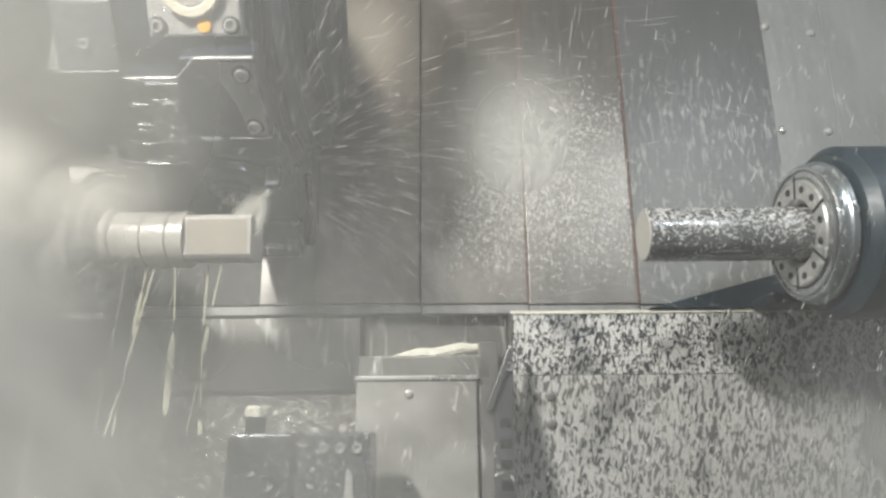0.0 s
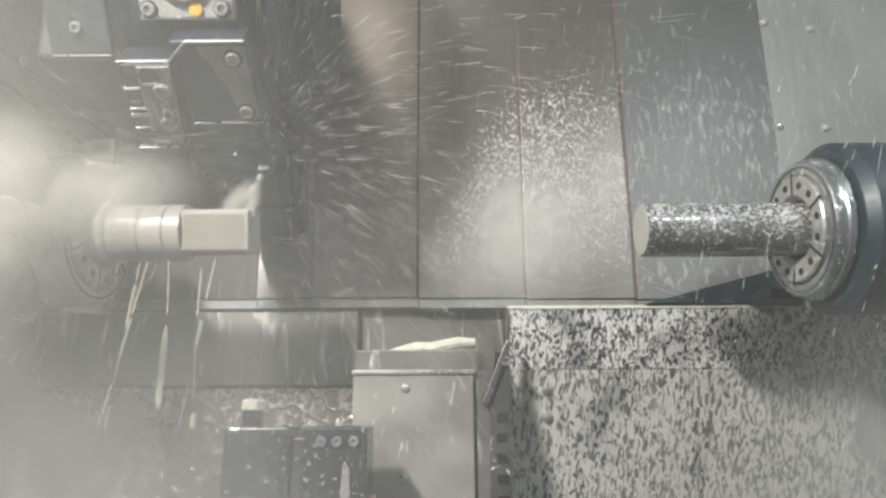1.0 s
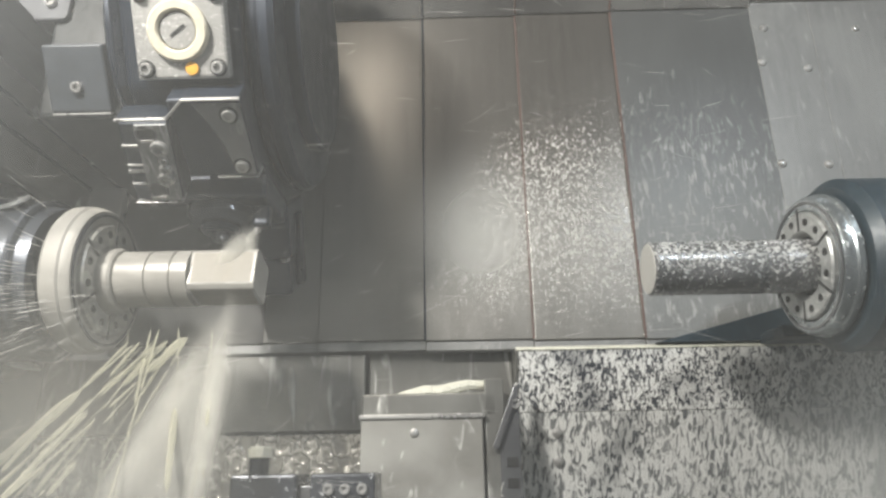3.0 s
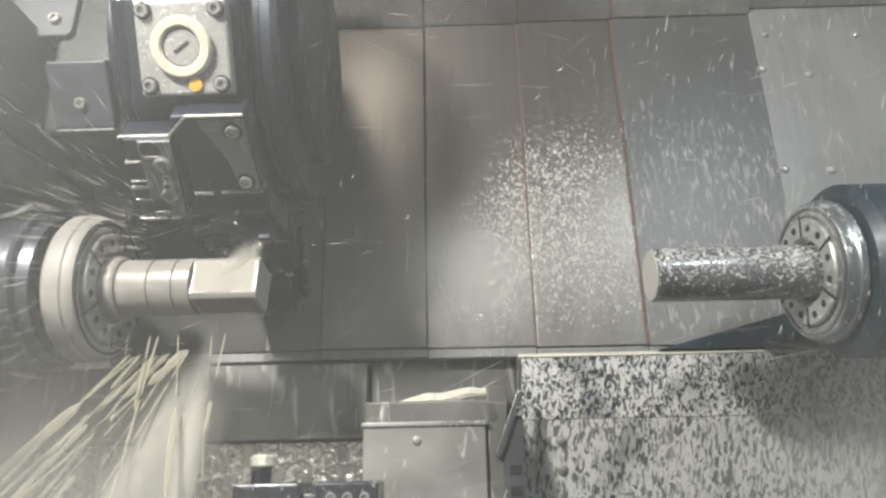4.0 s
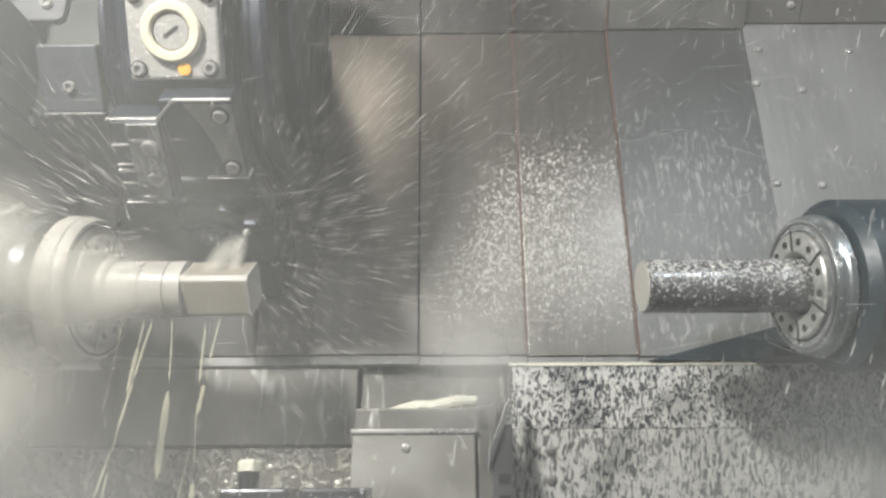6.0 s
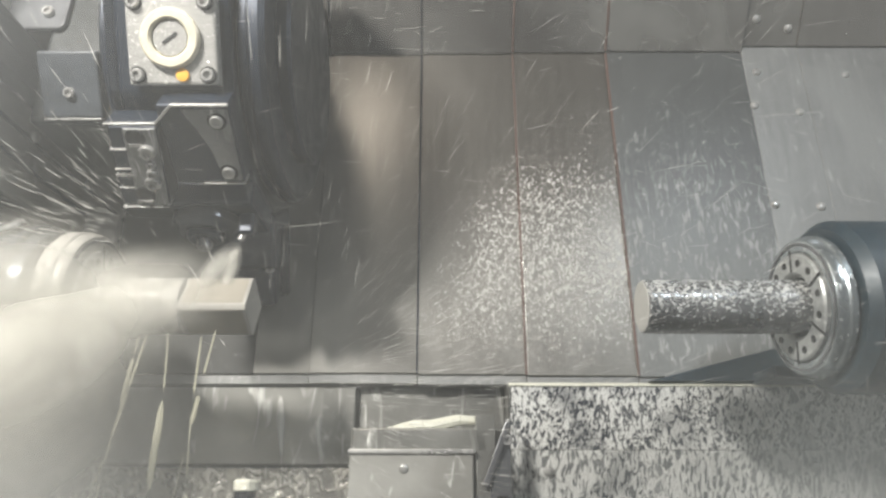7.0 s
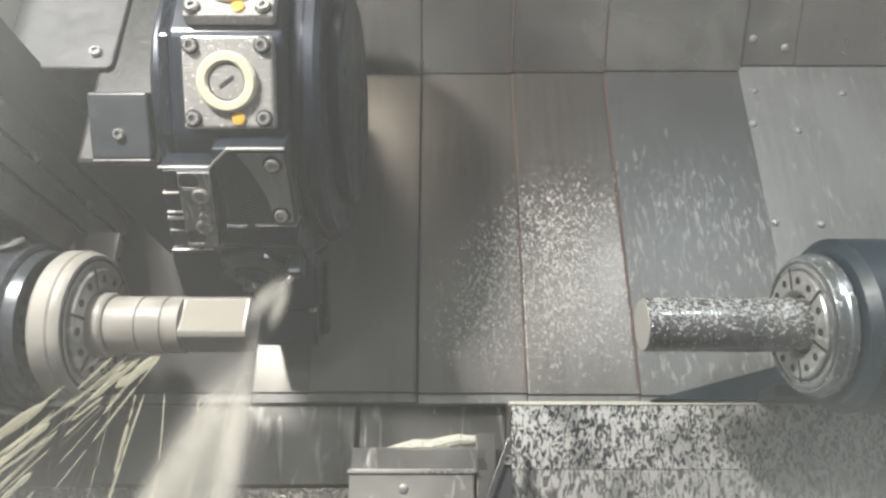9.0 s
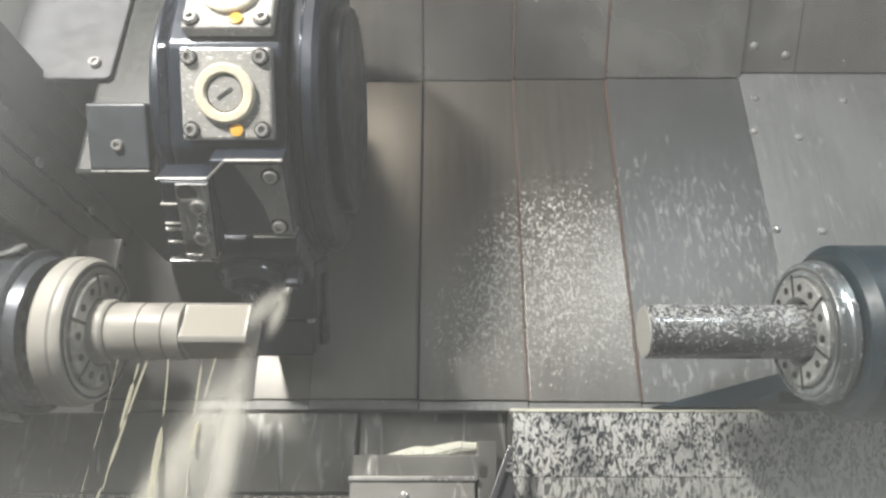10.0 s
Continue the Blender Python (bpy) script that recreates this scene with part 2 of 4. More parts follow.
LENS.node_tree.nodes["Principled BSDF"].inputs["Emission Strength"].default_value = 6.0


# ---------------------------------------------------------------- mesh helpers
def mesh_of(name, bm, material):
    me = bpy.data.meshes.new(name)
    bm.normal_update()
    bm.to_mesh(me)
    bm.free()
    me.materials.append(material)
    return me


def part(name, bm, material, parent, label="", smooth=False):
    me = mesh_of(name, bm, material)
    if smooth:
        me.shade_smooth()
        me.set_sharp_from_angle(angle=radians(35))
    o = new(name, me)
    o.parent = parent
    if label:
        tagged(o, label)
    return o


def thing(name, m, label, category, group="", kind=""):
    o = new(name)
    o.empty_display_size = 0.02
    o.matrix_world = m
    return tagged(o, label, category, group, kind)


def solo(name, bm, material, m, label, category, group="", kind="", smooth=False):
    me = mesh_of(name, bm, material)
    if smooth:
        me.shade_smooth()
        me.set_sharp_from_angle(angle=radians(35))
    o = new(name, me)
    o.matrix_world = m
    return tagged(o, label, category, group, kind)


def box(a, b, bevel=0.0015, m=None, bm=None):
    """Bevelled box between two corners."""
    own = bmesh.new()
    r = bmesh.ops.create_cube(own, size=1)
    for v in own.verts:
        v.co = Vector([a[i] + (b[i] - a[i]) * (v.co[i] + 0.5) for i in range(3)])
    if bevel:
        bmesh.ops.bevel(own, geom=own.edges[:], offset=bevel, segments=2, profile=0.5, affect="EDGES")
    if m:
        own.transform(m)
    return merge(bm, own)


def merge(bm, own):
    if bm is None:
        return own
    me = bpy.data.meshes.new("scratch")
    own.to_mesh(me)
    own.free()
    bm.from_mesh(me)
    bpy.data.meshes.remove(me)
    return bm


TO_X = Matrix(((0, 0, 1, 0), (1, 0, 0, 0), (0, 1, 0, 0), (0, 0, 0, 1)))


def lathe(profile, m=None, steps=48, bm=None):
    """Solid of revolution about z through (radius, z) points."""
    own = bmesh.new()
    rings = []
    for r, z in profile:
        if r < 1e-6:
            rings.append([own.verts.new((0, 0, z))])
        else:
            rings.append([own.verts.new((r * math.cos(2 * math.pi * i / steps), r * math.sin(2 * math.pi * i / steps), z)) for i in range(steps)])
    for p, q in zip(rings, rings[1:]):
        for i in range(steps):
            j = (i + 1) % steps
            if len(p) == 1 and len(q) > 1:
                own.faces.new((p[0], q[j], q[i]))
            elif len(q) == 1 and len(p) > 1:
                own.faces.new((p[i], p[j], q[0]))
            elif len(p) > 1:
                own.faces.new((p[i], p[j], q[j], q[i]))
    bmesh.ops.recalc_face_normals(own, faces=own.faces[:])
    if m:
        own.transform(m)
    return merge(bm, own)


def prism(points, z0, z1, m=None, bevel=0.0, bm=None):
    """Polygon in x, y pushed from z0 to z1."""
    own = bmesh.new()
    lo = [own.verts.new((x, y, z0)) for x, y in points]
    hi = [own.verts.new((x, y, z1)) for x, y in points]
    n = len(points)
    own.faces.new(lo[::-1])
    own.faces.new(hi)
    for i in range(n):
        own.faces.new((lo[i], lo[(i + 1) % n], hi[(i + 1) % n], hi[i]))
    bmesh.ops.recalc_face_normals(own, faces=own.faces[:])
    if bevel:
        bmesh.ops.bevel(own, geom=own.edges[:], offset=bevel, segments=2, profile=0.5, affect="EDGES")
    if m:
        own.transform(m)
    return merge(bm, own)


def at(x, y, z, rx=0, ry=0, rz=0):
    return pose(x, y, z, rx, ry, rz)


def cap_screw(r, h, m=None):
    """Socket head: chamfered rim and a hollow hexagon-like socket."""
    return lathe([(0, 0), (r, 0), (r, h * 0.8), (r * 0.88, h), (r * 0.55, h), (r * 0.5, h * 0.4), (0, h * 0.4)], m, 18)


def dome_screw(r, h, m=None):
    return lathe([(r, 0), (r, h * 0.25), (r * 0.8, h * 0.7), (r * 0.45, h * 0.95), (0, h)], m, 16)


def tube(points, radii, sides=7):
    bm = bmesh.new()
    rings = []
    for k, (p, r) in enumerate(zip(points, radii)):
        d = (points[min(k + 1, len(points) - 1)] - points[max(k - 1, 0)]).normalized()
        s = d.cross(Vector((0.3, 1, 0.2))).normalized()
        q = d.cross(s)
        rings.append([bm.verts.new(p + (s * math.cos(2 * math.pi * i / sides) + q * math.sin(2 * math.pi * i / sides)) * r) for i in range(sides)])
    for a, b in zip(rings, rings[1:]):
        for i in range(sides):
            bm.faces.new((a[i], a[(i + 1) % sides], b[(i + 1) % sides], b[i]))
    bm.faces.new(rings[0][::-1])
    bm.faces.new(rings[-1])
    return bm


# ---------------------------------------------------------------- enclosure
def slab(name, a, b, material, label, category="wall", bevel=0.0):
    return solo(name, box(a, b, bevel), material, Matrix(), label, category, kind="structure")


X0, X1, Y0, Y1, Z0, Z1 = -0.95, 1.05, -0.66, 0.75, -0.95, 1.35
slab("wall_back", (X0, Y1, Z0), (X1, Y1 + 0.03, Z1), WALLP, "grey painted sheet metal rear wall of the machine")
slab("wall_left", (X0 - 0.03, Y0, Z0), (X0, Y1, Z1), WALLP, "grey painted sheet metal end wall of the machine")
slab("wall_right", (X1, Y0, Z0), (X1 + 0.03, Y1, Z1), WALLP, "grey painted sheet metal end wall of the machine")
slab("ceiling", (X0, Y0, Z1), (X1, Y1, Z1 + 0.03), WALLP, "grey painted sheet metal roof of the machine", "ceiling")
slab("floor", (X0, Y0, Z0 - 0.03), (X1, Y1, Z0), STEEL_LOW, "wet steel sump floor under the machine", "floor")
# front door with its window opening
door = thing("door_1", Matrix(), "grey sliding machine door with a large window", "door", kind="structure")
for n, a, b in (("door_panel", (X0, Y0 - 0.04, Z0), (-0.45, Y0, Z1)), ("door_panel", (0.45, Y0 - 0.04, Z0), (X1, Y0, Z1)),
                ("door_panel", (-0.45, Y0 - 0.04, 0.62), (0.45, Y0, Z1)), ("door_panel", (-0.45, Y0 - 0.04, Z0), (0.45, Y0, -0.22))):
    part(n, box(a, b, 0.0), WALLP, door)
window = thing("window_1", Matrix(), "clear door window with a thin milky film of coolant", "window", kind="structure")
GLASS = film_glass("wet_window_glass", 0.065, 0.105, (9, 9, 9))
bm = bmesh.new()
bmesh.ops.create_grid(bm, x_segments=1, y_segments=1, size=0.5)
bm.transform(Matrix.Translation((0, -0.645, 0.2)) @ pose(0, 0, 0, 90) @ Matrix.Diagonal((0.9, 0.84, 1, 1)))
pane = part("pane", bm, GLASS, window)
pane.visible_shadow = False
for a, b in (((-0.47, -0.658, -0.24), (-0.45, -0.63, 0.64)), ((0.45, -0.658, -0.24), (0.47, -0.63, 0.64)),
             ((-0.45, -0.658, -0.24), (0.45, -0.63, -0.22)), ((-0.45, -0.658, 0.62), (0.45, -0.63, 0.64))):
    part("window_frame", box(a, b, 0.004), BLACK, window)
# workshop round the camera
slab("wall_workshop_south", (-3.0, -3.0, -1.2), (3.0, -2.9, 2.0), ROOM, "plain grey workshop wall behind the camera")
slab("floor_workshop", (-3.0, -2.9, -1.25), (3.0, -0.70, -1.2), ROOM, "plain grey concrete workshop floor", "floor")

# unseen lamp housings that carry the work lights and the added right-hand fill
for eye, tgt, hx, hy, stem in ((LAMP_A, AIM_A, 0.10, 0.03, 0.48), (LAMP_B, AIM_B, 0.04, 0.16, 0.14), (LAMP_C, AIM_C, 0.18, 0.03, 0.60)):
    lamp = thing("unseen_lamp", look(eye, tgt), "slim white unseen lamp, work or added fill light, under the machine roof", "lamp", "work lamps")
    part("housing", box((-hx - 0.01, -hy - 0.006, 0.006), (hx + 0.01, hy + 0.006, 0.04), 0.004), WALLP, lamp)
    part("stem", box((-0.02, -0.012, 0.04), (0.02, 0.012, stem), 0.003), BLACK, lamp)
    part("diffuser", box((-hx, -hy, 0.002), (hx, hy, 0.0055), 0.0), LENS, lamp)


# ---------------------------------------------------------------- telescopic covers on the slanted bed
FOLD = 0.505
SEAMS = (-0.50, -0.272, -0.192, -0.036, 0.119, 0.277, 0.505)
cover = thing("way_cover", MACH, "telescopic stainless way cover with overlapping wet panels", "way cover")
for k, (u0, u1) in enumerate(zip(SEAMS, SEAMS[1:])):
    w = -0.212 + 0.0035 * k
    low = -0.040 - 0.0022 * max(0, k - 2)
    # leftmost panel: shade behind chuck and turret put into a darker colour
    mat = STEEL_R if k == 5 else SHADED_PANEL if k == 0 else STEEL
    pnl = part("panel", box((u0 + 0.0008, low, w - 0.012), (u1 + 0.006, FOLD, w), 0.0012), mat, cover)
    part("lip", box((u0 + 0.0008, low - 0.014, w - 0.030), (u1, low - 0.0005, w - 0.004), 0.001), STEEL_S, pnl)
    if 2 < k:
        part("wiper", box((u0 - 0.0022, low + 0.001, w - 0.002), (u0 + 0.0004, FOLD - 0.002, w + 0.0015), 0.0006), SEAL if k > 3 else BLACK, pnl, "red-brown rubber wiper strip" if k > 3 else "")
    # upright sheet above the fold
    f = MACH @ Vector((0, FOLD, w))
    local = MACH.inverted() @ Matrix.Translation((0, f.y, f.z)) @ pose(0, 0, 0, 7)
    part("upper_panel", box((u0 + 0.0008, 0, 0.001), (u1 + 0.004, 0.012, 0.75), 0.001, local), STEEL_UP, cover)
    part("upper_seam", box((u0 - 0.0014, -0.0015, 0.002), (u0 + 0.0004, 0.002, 0.74), 0.0005, local), SEAL if k > 3 else BLACK, cover)

# strip with screws and the sheet beside it
strip = thing("cover_strip", MACH, "screwed stainless cover strip beside the way cover", "cover strip")
part("strip_plate", box((0.507, -0.05, -0.205), (0.603, FOLD + 0.01, -0.1935), 0.0012), STEEL_S, strip)
f = MACH @ Vector((0, FOLD + 0.01, -0.1935))
local = MACH.inverted() @ Matrix.Translation((0, f.y, f.z)) @ pose(0, 0, 0, 7)
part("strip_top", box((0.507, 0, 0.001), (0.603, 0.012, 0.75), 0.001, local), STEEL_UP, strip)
SCREWS = ((0.526, 0.464), (0.512, 0.398), (0.584, 0.386), (0.514, 0.219), (0.584, 0.216), (0.584, 0.09), (0.516, 0.08))
for u, v in SCREWS:
    part("screw", dome_screw(0.0068, 0.005, at(u, v, -0.1938)), SHINY, strip)
for u, z in ((0.528, 0.045), (0.584, 0.03)):
    part("screw", dome_screw(0.0068, 0.005, local @ at(u, 0.0005, z, 90)), SHINY, strip)
side = thing("side_sheet", MACH, "grey stainless side sheet of the enclosure", "sheet")
part("sheet_plate", box((0.6025, -0.05, -0.21), (1.02, FOLD + 0.009, -0.1925), 0.0012), STEEL_S, side)
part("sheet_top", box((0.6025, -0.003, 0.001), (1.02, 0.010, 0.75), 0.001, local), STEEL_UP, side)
part("screw", dome_screw(0.006, 0.004, at(0.674, 0.458, -0.1923)), SHINY, side)

# ---------------------------------------------------------------- below the covers
lowwall = thing("lower_bed_wall", MACH, "wet grey bed casting below the way cover", "bed casting")
part("bed_face", box((-0.1205, -0.50, -0.26), (0.089, -0.03, -0.232), 0.002), STEEL_LOW, lowwall)
part("bed_face", box((-0.60, -0.1638, -0.26), (-0.1235, -0.058, -0.215), 0.002), STEEL_LOW, lowwall)
part("bed_face", box((-0.60, -0.50, -0.26), (-0.1235, -0.1672, -0.215), 0.002), WET, lowwall)

ledge = thing("ledge_cover", MACH, "screwed grey ledge cover with foam settled on its top", "cover")
part("front_plate", box((-0.122, -0.42, -0.190), (0.040, -0.148, -0.168), 0.002), GREYPLATE, ledge)
part("rim", box((-0.124, -0.152, -0.195), (0.043, -0.146, -0.164), 0.0015), SHINY, ledge)
part("top_plate", box((-0.122, -0.150, -0.231), (0.060, -0.118, -0.176), 0.003), STEEL_LOW, ledge)
part("screw", dome_screw(0.006, 0.004, at(-0.051, -0.170, -0.1675)), SHINY, ledge)
part("screw", dome_screw(0.006, 0.004, at(-0.051, -0.285, -0.1675)), SHINY, ledge)
part("end_plate", box((0.044, -0.42, -0.200), (0.070, -0.100, -0.176), 0.0015), STEEL_LOW, ledge)
pts = [Vector((-0.115 + 0.175 * i / 9, -0.134 + 0.032 * (i / 9) ** 0.7 + 0.002 * math.sin(i * 2.1), -0.188 - 0.012 * i / 9)) for i in range(10)]
solo("foam_ridge", tube(pts, [0.003 + 0.006 * math.sin(math.pi * (0.15 + 0.75 * i / 9)) for i in range(10)], 9), FOAM_AND_GLINT, MACH,
     "pale yellow ridge of foam lying on the ledge", "foam", smooth=True)

# slotted wedge bracket between ledge and slab
bracket = thing("slotted_bracket", MACH, "dark slotted steel bracket beside the foam-covered slab", "bracket")
part("bracket_plate", prism([(0.060, -0.330), (0.088, -0.330), (0.090, -0.125), (0.084, -0.125), (0.062, -0.185)], -0.182, -0.172, bevel=0.001), HOLDER, bracket)
for i in range(5):
    part("slot", box((0.070, -0.215 - 0.026 * i, -0.1718), (0.085, -0.203 - 0.026 * i, -0.1708), 0.0), DEEP, bracket)
part("pivot_screw", cap_screw(0.007, 0.008, at(0.085, -0.135, -0.172)), SHINY, bracket)
part("bar", box((-0.004, -0.045, 0), (0.004, 0.045, 0.006), 0.001, at(0.072, -0.150, -0.170, 0, 0, -22)), HOLDER, bracket)

# foam-covered cover of the second slide
FACE = MACH.inverted() @ Matrix.Translation(MACH @ Vector((0.0937, -0.0623, -0.1827))) @ pose(0, 0, 0, 80)
slide = thing("slide_cover", MACH, "dark slide cover thickly flecked with white foam", "cover")
part("front_sheet", box((0.0, -0.088, -0.012), (0.95, 0.0, 0.0), 0.0015, FACE), SLAB, slide)
part("lower_sheet", box((0.001, -0.55, -0.012), (0.95, -0.0885, -0.001), 0.001, FACE), SLAB_LOW, slide)
part("end_sheet", box((-0.004, -0.55, -0.10), (-0.0005, -0.001, 0.001), 0.001, FACE), STEEL_LOW, slide)
part("top_edge", box((-0.003, 0.0006, -0.012), (0.95, 0.0032, 0.0015), 0.001, FACE), FOAM_AND_GLINT, slide, "edge line of settled foam")
for x, y in ((0.053, -0.118), (0.054, -0.160), (0.42, -0.11)):
    part("screw", dome_screw(0.0075, 0.005, FACE @ at(x, y, -0.001)), SHINY, slide)
wedge = thing("wedge_guard", MACH, "dark wedge-shaped guard under the second spindle", "guard")
part("wedge_plate", prism([(0.285, -0.055), (0.50, -0.055), (0.50, 0.000)], -0.196, -0.178, bevel=0.001), NAVY, wedge)
part("wedge_rail", box((0.43, -0.06, -0.19), (0.62, -0.045, -0.12), 0.002), NAVY, wedge)


# ---------------------------------------------------------------- chucks
def chuck(name, label, mats, sign, m, deep=0.042, wide=1.0):
    """Collet chuck along x: ringed nose, face cap with bolt holes and slots, adapter body behind. sign: the way its face looks."""
    ring, face, body = mats
    c = thing(name, m, label, "chuck", "collet chucks")
    turn = TO_X if sign > 0 else Matrix.Rotation(math.pi, 4, "Y") @ TO_X
    turn = turn @ Matrix.Diagonal((wide, wide, 1, 1))
    part("nose_ring", lathe([(0.079, -deep), (0.082, 0.004 - deep), (0.082, -0.012), (0.080, -0.010), (0.0795, -0.004), (0.0765, 0.0), (0.064, 0.0), (0.062, -0.004), (0.034, -0.004)], turn, 72), ring, c, smooth=True)
    part("rim_groove", lathe([(0.0735, 0.0004), (0.0735, 0.0012), (0.0705, 0.0012), (0.0705, 0.0004)], turn, 72), body, c)
    part("face_cap", lathe([(0.062, -0.004), (0.062, 0.003), (0.060, 0.005), (0.040, 0.005), (0.036, 0.002), (0.034, -0.004)], turn, 72), face, c, smooth=True)
    for i in range(6):
        a = math.radians(60 * i + 18)
        part("slot", box((-0.0016, 0.040, 0.0046), (0.0016, 0.066, 0.0056), 0.0, turn @ Matrix.Rotation(a, 4, "Z")), DEEP, c)
        for da in (-17, 17):
            b = a + math.radians(30 + da)
            part("bolt_hole", lathe([(0.0042, 0.0050), (0.0042, 0.0058), (0.0, 0.0054)], turn @ Matrix.Translation((0.051 * math.cos(b), 0.051 * math.sin(b), 0)), 14), DEEP, c)
    if sign > 0:
        for i, (l, w) in enumerate(((0.012, 0.0016), (0.012, 0.0016), (0.007, 0.0016), (0.010, 0.0014))):
            part("engraved_mark", box((-0.026 - 0.5 * l, -0.0008, 0.0818), (-0.026 + 0.5 * l, w - 0.0008, 0.0824), 0.0, pose(0, 0, 0, 22 - 5 * i)), BLACK, c)
    return c


chuck_left = chuck("collet_chuck", "collet chuck milky with running coolant", (CHUCK_WET, CHUCK_FACE, BLACK), 1, MACH @ at(-0.396, 0, 0), 0.032, 1.04)
chuck_right = chuck("collet_chuck", "bright wet collet chuck of the second spindle", (CHUCK_RING, CHUCK, HOLDER), -1, MACH @ at(0.410, 0, 0), 0.022)

head = thing("headstock", MACH, "dark wet spindle nose of the main headstock", "headstock")
part("spindle_nose", lathe([(0.03, -0.14), (0.115, -0.14), (0.115, -0.075), (0.095, -0.050), (0.083, -0.004), (0.04, -0.004)], at(-0.437, 0, 0) @ TO_X, 64), NOSE, head, smooth=True)
for a in (-52, 30, 95, 160, -120):
    part("pocket", lathe([(0.021, -0.002), (0.0205, 0.0015), (0.018, 0.002), (0.015, -0.004), (0.0, -0.007)], at(-0.487, 0, 0) @ pose(0, 0, 0, a) @ at(0, 0, 0.0955) @ pose(0, 0, 0, 0, -14), 26), CHUCK, head, smooth=True)
part("nose_rib", lathe([(0.088, 0.0), (0.0935, 0.002), (0.0935, 0.007), (0.088, 0.009)], at(-0.462, 0, 0) @ TO_X, 64), NOSE, head, smooth=True)
part("head_face", box((-0.70, -0.50, -0.26), (-0.588, 0.117, 0.22), 0.004), DARK, head)
part("head_cover", box((-0.70, 0.118, -0.40), (-0.500, 0.236, 0.26), 0.004), GREYPLATE, head)
part("white_plate", box((-0.499, 0.100, -0.118), (-0.452, 0.165, -0.110), 0.001), PALE, head, "pale sheet plate behind the chuck")
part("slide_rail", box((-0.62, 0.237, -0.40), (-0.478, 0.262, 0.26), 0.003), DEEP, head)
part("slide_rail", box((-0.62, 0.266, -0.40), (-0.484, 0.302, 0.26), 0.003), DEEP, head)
for v in (0.196, 0.160):
    part("cover_groove", box((-0.4998, v, -0.40), (-0.4985, v + 0.006, 0.26), 0.0), BLACK, head)
part("upper_sheet", box((-0.64, 0.305, -0.36), (-0.53, 0.80, 0.24), 0.003), GREYPLATE, head)
for v, w in ((0.205, 0.03), (0.205, -0.10), (0.205, 0.12), (0.33, 0.10), (0.33, -0.02)):
    part("bolt", dome_screw(0.007, 0.005, at(-0.4995 if v < 0.3 else -0.5295, v, w, 0, 90)), SHINY, head)

second = thing("second_headstock", MACH, "blue-black housing of the second spindle", "headstock")
part("spindle_housing", lathe([(0.03, 0.0), (0.090, 0.0), (0.099, 0.010), (0.099, 0.35), (0.05, 0.35)], at(0.4335, 0, 0) @ TO_X, 72), NAVY, second, smooth=True)
part("housing_foot", box((0.48, -0.052, -0.185), (0.81, 0.02, -0.05), 0.004), NAVY, second)
# bar in the second chuck
bar = thing("steel_bar", MACH, "turned steel bar flecked with white foam, held in the second chuck", "bar")
part("end_face", lathe([(0.0, -0.0008), (0.0285, -0.0008), (0.0290, 0.0)], at(0.229, 0, 0) @ TO_X, 48), PALE, bar, "pale faced bar end")
part("bar_body", lathe([(0.0, 0.0), (0.0295, 0.0), (0.031, 0.0015), (0.031, 0.070), (0.0302, 0.071), (0.0302, 0.073), (0.031, 0.074), (0.031, 0.125), (0.0303, 0.126), (0.0303, 0.128), (0.031, 0.129), (0.031, 0.19)],
                       at(0.229, 0, 0) @ TO_X, 64), BAR, bar, smooth=True)

# workpiece: turned blank with four milled flats at its end
work = thing("workpiece", MACH @ at(-0.404, 0, 0), "round steel workpiece with four milled flats, glazed by coolant", "workpiece")
part("shank", lathe([(0.0, 0.0), (0.0365, 0.0), (0.0365, 0.024), (0.0345, 0.0265), (0.0305, 0.027), (0.0305, 0.029), (0.0325, 0.030), (0.0325, 0.062), (0.0305, 0.063), (0.0305, 0.0650), (0.0325, 0.0655), (0.0325, 0.090), (0.0305, 0.091), (0.0305, 0.0930), (0.0325, 0.0935), (0.0325, 0.110), (0.0, 0.110)],
                    TO_X, 64), PART, work, smooth=True)
H, RR = 0.0250, 0.0325
a0 = math.degrees(math.acos(H / RR))
sec = []
for q in range(4):
    for i in range(7):
        a = math.radians(90 * q + a0 + (90 - 2 * a0) * i / 6)
        sec.append((RR * math.cos(a), RR * math.sin(a)))
part("milled_end", prism(sec, 0.1102, 0.186, TO_X, 0.0012), PART, work)
for q in range(4):
    part("flat_face", box((-0.019, 0.0, 0.114), (0.019, 0.0006, 0.182), 0.0, TO_X @ Matrix.Rotation(math.radians(90 * q), 4, "Z") @ Matrix.Translation((0, H - 0.0001, 0))), FLAT, work)

# ---------------------------------------------------------------- upper turret with its tools
TC = Vector((-0.217, 0.306, 0.0))
turret = thing("tool_turret", MACH @ Matrix.Translation(TC), "black twelve-station tool turret on its slide", "turret")


def drum(r, x0, x1, name, material, sides=12, bevel=0.003, phase=15):
    pts = [(r * math.cos(math.radians(360 / sides * i + phase)), r * math.sin(math.radians(360 / sides * i + phase))) for i in range(sides)]
    return part(name, prism(pts, x0, x1, TO_X, bevel), material, turret)


AP = 0.196
drum(AP / math.cos(math.radians(15)), -0.066, 0.055, "drum", BLACK, bevel=0.005)
drum(AP / math.cos(math.radians(15)) - 0.008, -0.080, -0.0665, "drum_shoulder", WETBLACK)
part("rear_flange", lathe([(0.06, -0.105), (0.150, -0.105), (0.160, -0.098), (0.160, -0.081), (0.06, -0.081)], TO_X, 72), BLACK, turret, smooth=True)
